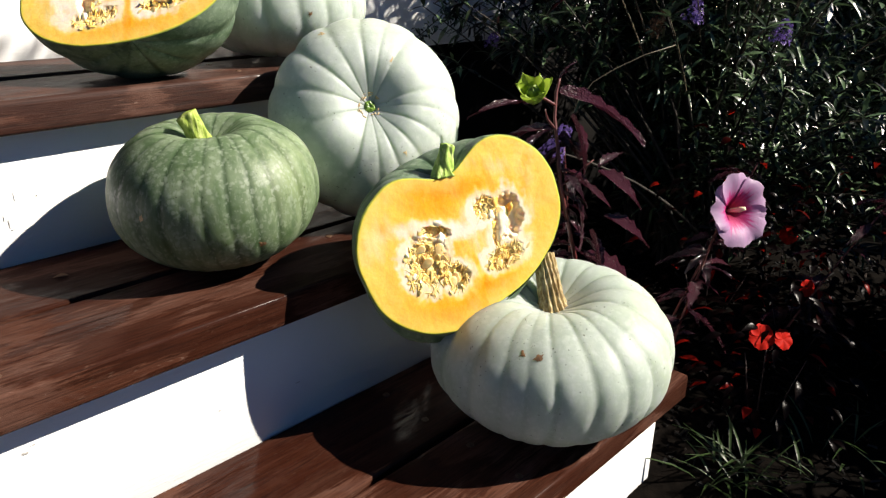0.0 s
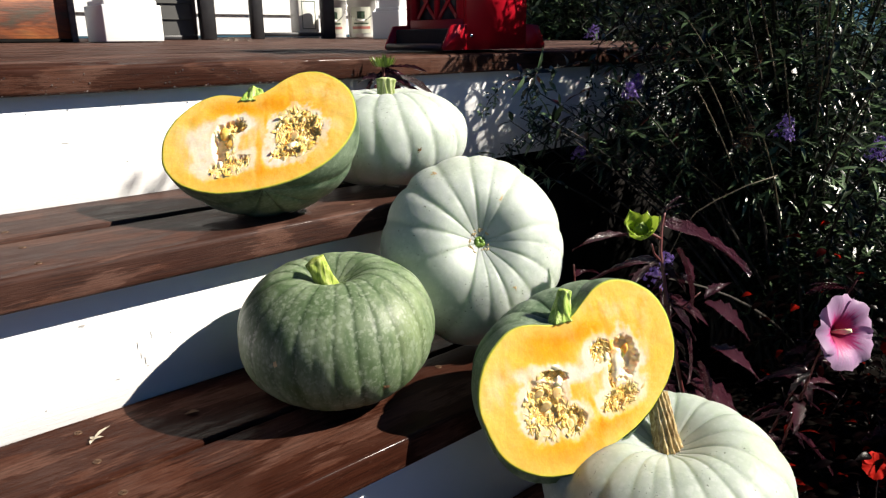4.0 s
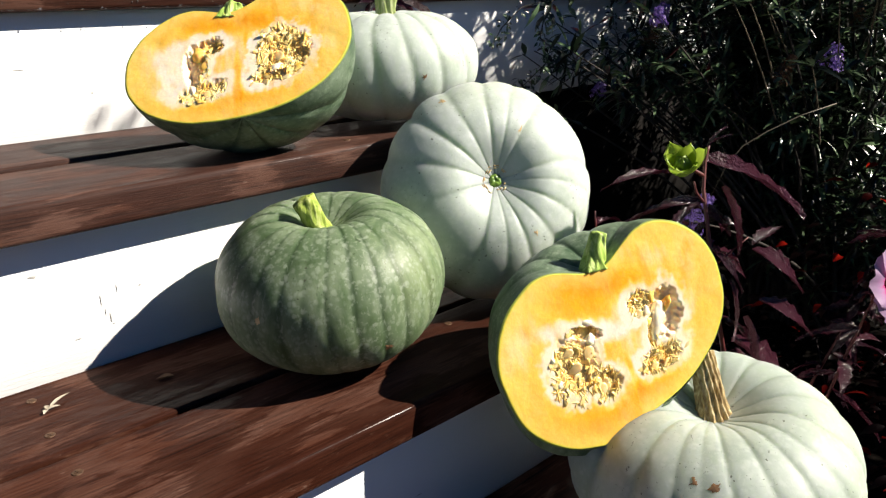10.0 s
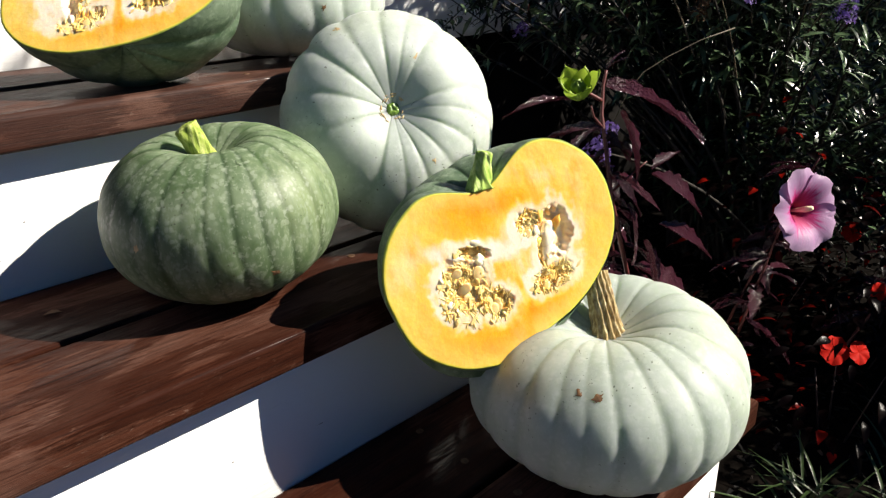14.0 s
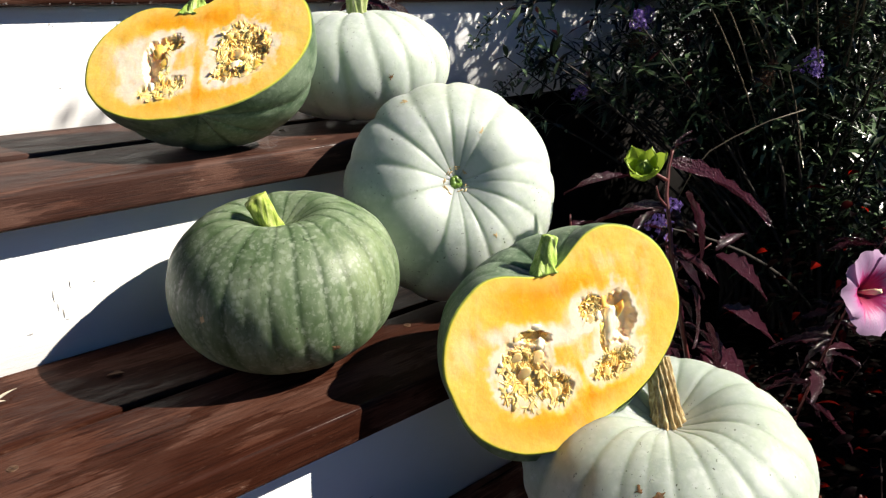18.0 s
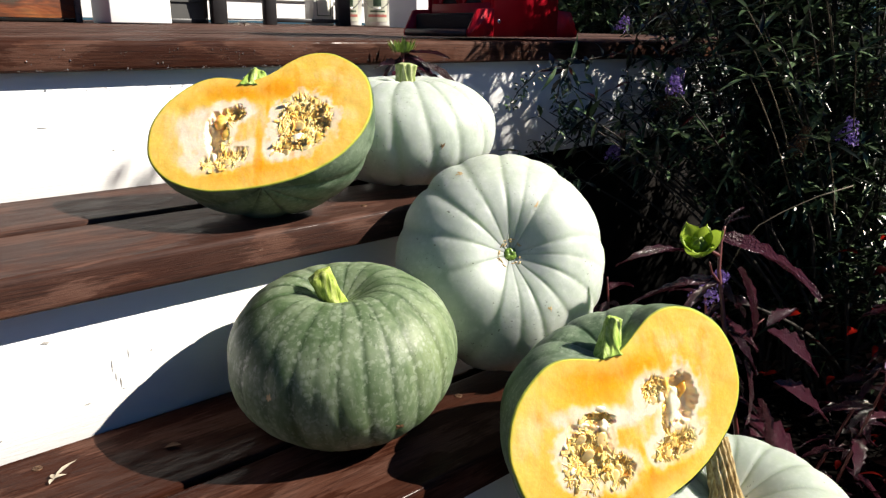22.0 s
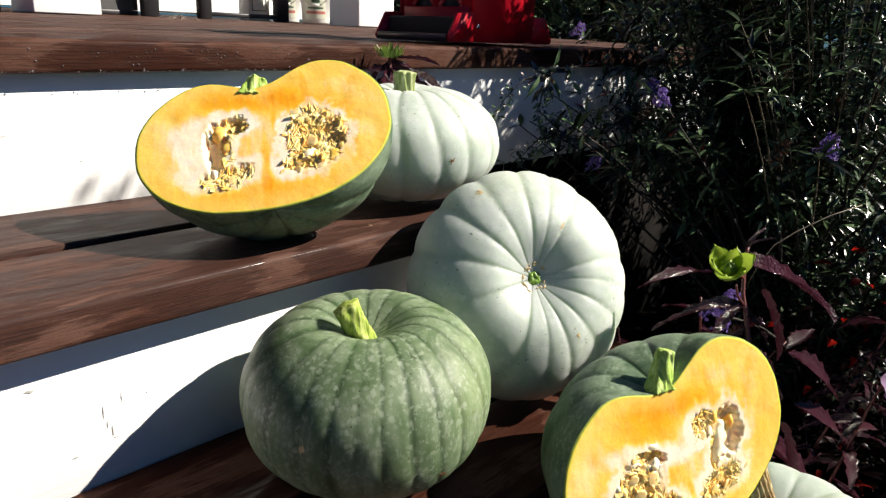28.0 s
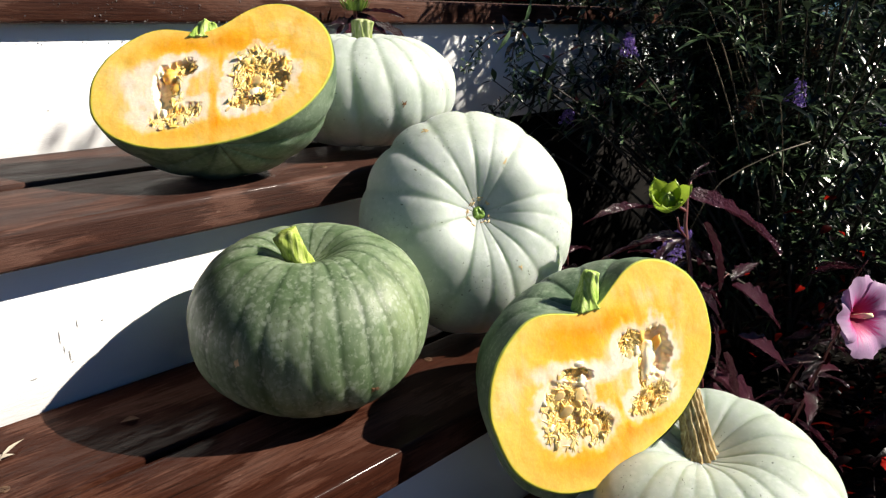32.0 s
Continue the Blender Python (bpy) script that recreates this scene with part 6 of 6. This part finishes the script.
def build_sprig():
    """A cut hibiscus shoot that stands behind the rear pumpkin."""
    r = random.Random(8)
    s = tagged(empty("hibiscus_sprig", pose(0.745, 0.775, 3 * RISE)), "cut hibiscus sprig with spiky green tuft and bronze drooping leaves", "plant sprig")
    o = s.location
    pts = bent((0.745, 0.775, 3 * RISE), (0.734, 0.753, 0.748), 0.01, 5)
    part("stem", tube([p - o for p in pts], [0.003] * 6, 7), M_PURPLE_STEM, s)
    for k in range(44):
        a, q = 2.4 * k, 0.016 * math.sqrt(k / 44)
        verts, faces = [], []
        base = Vector((0.734 + q * math.cos(a), 0.753 + q * math.sin(a), 0.742)) - o
        leaf_into(verts, faces, base, Vector((math.cos(a) * (0.25 + 30 * q), math.sin(a) * (0.25 + 30 * q), 1)), Vector((-math.cos(a), -math.sin(a), 0.4)), r.uniform(0.014, 0.026), r.uniform(0.004, 0.008), 0.4, -0.1)
        from_lists("bract", verts, faces, M_TUFT, s)
    for d, l, z in (((0.9, -0.35, -0.15), 0.12, 0.735), ((-0.8, 0.1, -0.4), 0.08, 0.735), ((-0.5, -0.6, -0.1), 0.09, 0.725), ((0.6, -0.75, -0.3), 0.1, 0.73), ((0.95, 0.0, -0.45), 0.10, 0.715), ((-0.9, -0.2, -0.8), 0.08, 0.72), ((0.3, -0.2, 0.1), 0.07, 0.74)):
        hib_leaf(s, (0.738, 0.757, z), d, l, r)
    hib_leaf(s, (0.80, 0.72, 0.66), (0.55, -0.6, -0.55), 0.11, r)


build_sprig()


M_DARKSTALK = simple("dark_stalk", (0.012, 0.005, 0.005), (0.035, 0.012, 0.01), 60, 0.7, 0.2)


def build_low_plants():
    r = random.Random(14)
    for n, (x, y, w, high) in enumerate(((1.10, -0.02, 0.13, 0.27), (1.34, 0.02, 0.16, 0.30), (1.42, -0.22, 0.13, 0.27), (1.55, 0.12, 0.16, 0.34), (1.36, 0.20, 0.17, 0.50), (1.60, 0.00, 0.18, 0.46))):
        p = tagged(empty("bedding_plant", pose(x, y, 0)), "low bedding plant with bronze-red leaves and red flowers", "flowering plant", group="bedding plants")
        verts, faces = [], []
        for k in range(int(500 * high)):
            a, q = r.uniform(0, 6.283), math.sqrt(r.random()) * w
            at = Vector((q * math.cos(a), q * math.sin(a), r.uniform(0.02, high) * (1 - 0.4 * q / w)))
            leaf_into(verts, faces, at, Vector((math.cos(a), math.sin(a), r.uniform(-0.3, 0.5))), Vector((r.uniform(-0.5, 0.5), r.uniform(-0.5, 0.5), 1)), r.uniform(0.016, 0.034), r.uniform(0.009, 0.017), 0.35, 0.6)
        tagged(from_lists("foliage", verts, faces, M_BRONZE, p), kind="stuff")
        for k in range(3):
            a = 2.1 * k + 0.5
            part("stalk", tube([(0.02 * math.cos(a), 0.02 * math.sin(a), 0), (0.4 * w * math.cos(a), 0.4 * w * math.sin(a), 0.13)], [0.0014, 0.001], 6), M_DARKSTALK, p)
    f = bpy.data.objects["bedding_plant"]
    for at, d, q in (((1.061, -0.011, 0.164), (-0.6, -0.7, 0.55), 0.021), ((1.085, -0.036, 0.160), (-0.4, -0.8, 0.6), 0.017)):
        petal_flower(f, at, d, q, M_REDPETAL, r, "flower", "small scarlet flower", 0.7, 0.12, 0.08)
    g = bpy.data.objects["bedding_plant.001"]
    petal_flower(g, (1.29, 0.0, 0.17), (-0.5, -0.8, 0.3), 0.016, M_REDPETAL, r, "flower", "small scarlet flower", 0.7, 0.12, 0.08)
    g = bpy.data.objects["bedding_plant.003"]
    petal_flower(g, (1.46, 0.10, 0.2), (-0.6, -0.7, 0.4), 0.02, M_REDPETAL, r, "flower", "small scarlet flower", 0.7, 0.12, 0.08)


build_low_plants()


# ---- small things on the ground and the steps ----
def build_litter():
    r = random.Random(3)
    verts, faces = [], []
    for n in range(2600):
        x, y = r.uniform(0.84, 2.0), r.uniform(-0.75, 0.75)
        z = 0.016 * noise.noise(Vector((x * 4, y * 4, 0))) + 0.004
        m = pose(x, y, z, r.uniform(-25, 25), r.uniform(-25, 25), r.uniform(0, 360))
        l, w, h = r.uniform(0.006, 0.024), r.uniform(0.002, 0.007), r.uniform(0.001, 0.003)
        k0 = len(verts)
        for sx, sy, sz in ((-1, -1, -1), (1, -0.6, -1), (1, 0.5, -1), (-1, 1, -1), (-0.9, -0.8, 1), (0.9, -0.5, 1), (0.8, 0.4, 1), (-0.9, 0.8, 1)):
            verts.append(m @ Vector((sx * l / 2, sy * w / 2, sz * h / 2)))
        for f in ((0, 1, 5, 4), (1, 2, 6, 5), (2, 3, 7, 6), (3, 0, 4, 7), (4, 5, 6, 7)):
            faces.append(tuple(k0 + i for i in f))
    tagged(from_lists("bark_chips", verts, faces, M_CHIP, smooth=False), "loose grey-brown bark chips on the bed, most darkened for shade", "mulch", kind="stuff")
    for x, y in ((0.93, -0.09), (1.12, -0.16), (1.09, -0.22), (1.2, -0.3), (0.9, -0.04), (1.02, -0.25), (1.05, -0.17), (1.000, -0.150), (1.090, -0.120), (1.030, -0.100), (0.885, -0.045), (0.915, -0.070), (0.945, -0.035)):
        t = tagged(empty("grass_tuft", pose(x, y, 0)), "small tuft of green grass in the mulch", "grass", group="grass tufts")
        for k in range(9 if 0.88 < x < 0.95 and y > -0.08 else r.randint(2, 4)):
            verts, faces = [], []
            a = r.uniform(0, 6.283)
            leaf_into(verts, faces, Vector((r.uniform(-0.02, 0.02), r.uniform(-0.02, 0.02), 0)), Vector((math.cos(a) * 0.9, math.sin(a) * 0.9, 1)), Vector((-math.cos(a), -math.sin(a), 0.9)), r.uniform(0.06, 0.13), r.uniform(0.003, 0.005), 0.3, 0.45)
            from_lists("grass_blade", verts, faces, M_GRASS, t)


# most chips near-black for the bed's shade, a few paler as if sunlit
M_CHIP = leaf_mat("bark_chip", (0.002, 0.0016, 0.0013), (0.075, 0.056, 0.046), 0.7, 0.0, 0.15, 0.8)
build_litter()


def build_debris():
    r = random.Random(17)
    d = tagged(empty("dry_leaflet", pose(0.118, 0.474, 2 * RISE + 0.001, 0, 0, -52)), "small dry pale leaf sprig on the tread", "leaf")
    for k, (a, l) in enumerate(((0, 0.030), (38, 0.011), (-48, 0.009), (165, 0.008))):
        verts, faces = [], []
        leaf_into(verts, faces, Vector((0, 0, 0.001)), Vector((math.sin(radians(a)), math.cos(radians(a)), 0.25)), Vector((0, 0, 1)), l, 0.0045, 0.5, 0.25)
        from_lists("leaf_blade", verts, faces, M_DRYLEAF, d)
    e = tagged(empty("fallen_leaf", pose(0.23, 0.457, 2 * RISE + 0.001, 0, 0, 70)), "small dark curled fallen leaf on the tread", "leaf")
    verts, faces = [], []
    leaf_into(verts, faces, Vector((0, 0, 0.0005)), Vector((0, 1, 0.08)), Vector((0, 0, 1)), 0.017, 0.008, 0.5, 0.1)
    from_lists("leaf_blade", verts, faces, M_SPENT, e)
    t = tagged(empty("grass_clipping", pose(1.30, 2.5, deck_z(2.5))), "small heap of dry grass clippings on the deck", "grass")
    verts, faces = [], []
    for k in range(26):
        a = r.uniform(0, 6.283)
        leaf_into(verts, faces, Vector((r.uniform(-0.04, 0.04), r.uniform(-0.03, 0.03), r.uniform(0.001, 0.012))), Vector((math.cos(a), math.sin(a), r.uniform(0, 0.4))), Vector((0, 0, 1)), r.uniform(0.03, 0.07), 0.004, 0.3, 0.4)
    tagged(from_lists("clippings", verts, faces, M_DRYLEAF, t), kind="stuff")


build_debris()
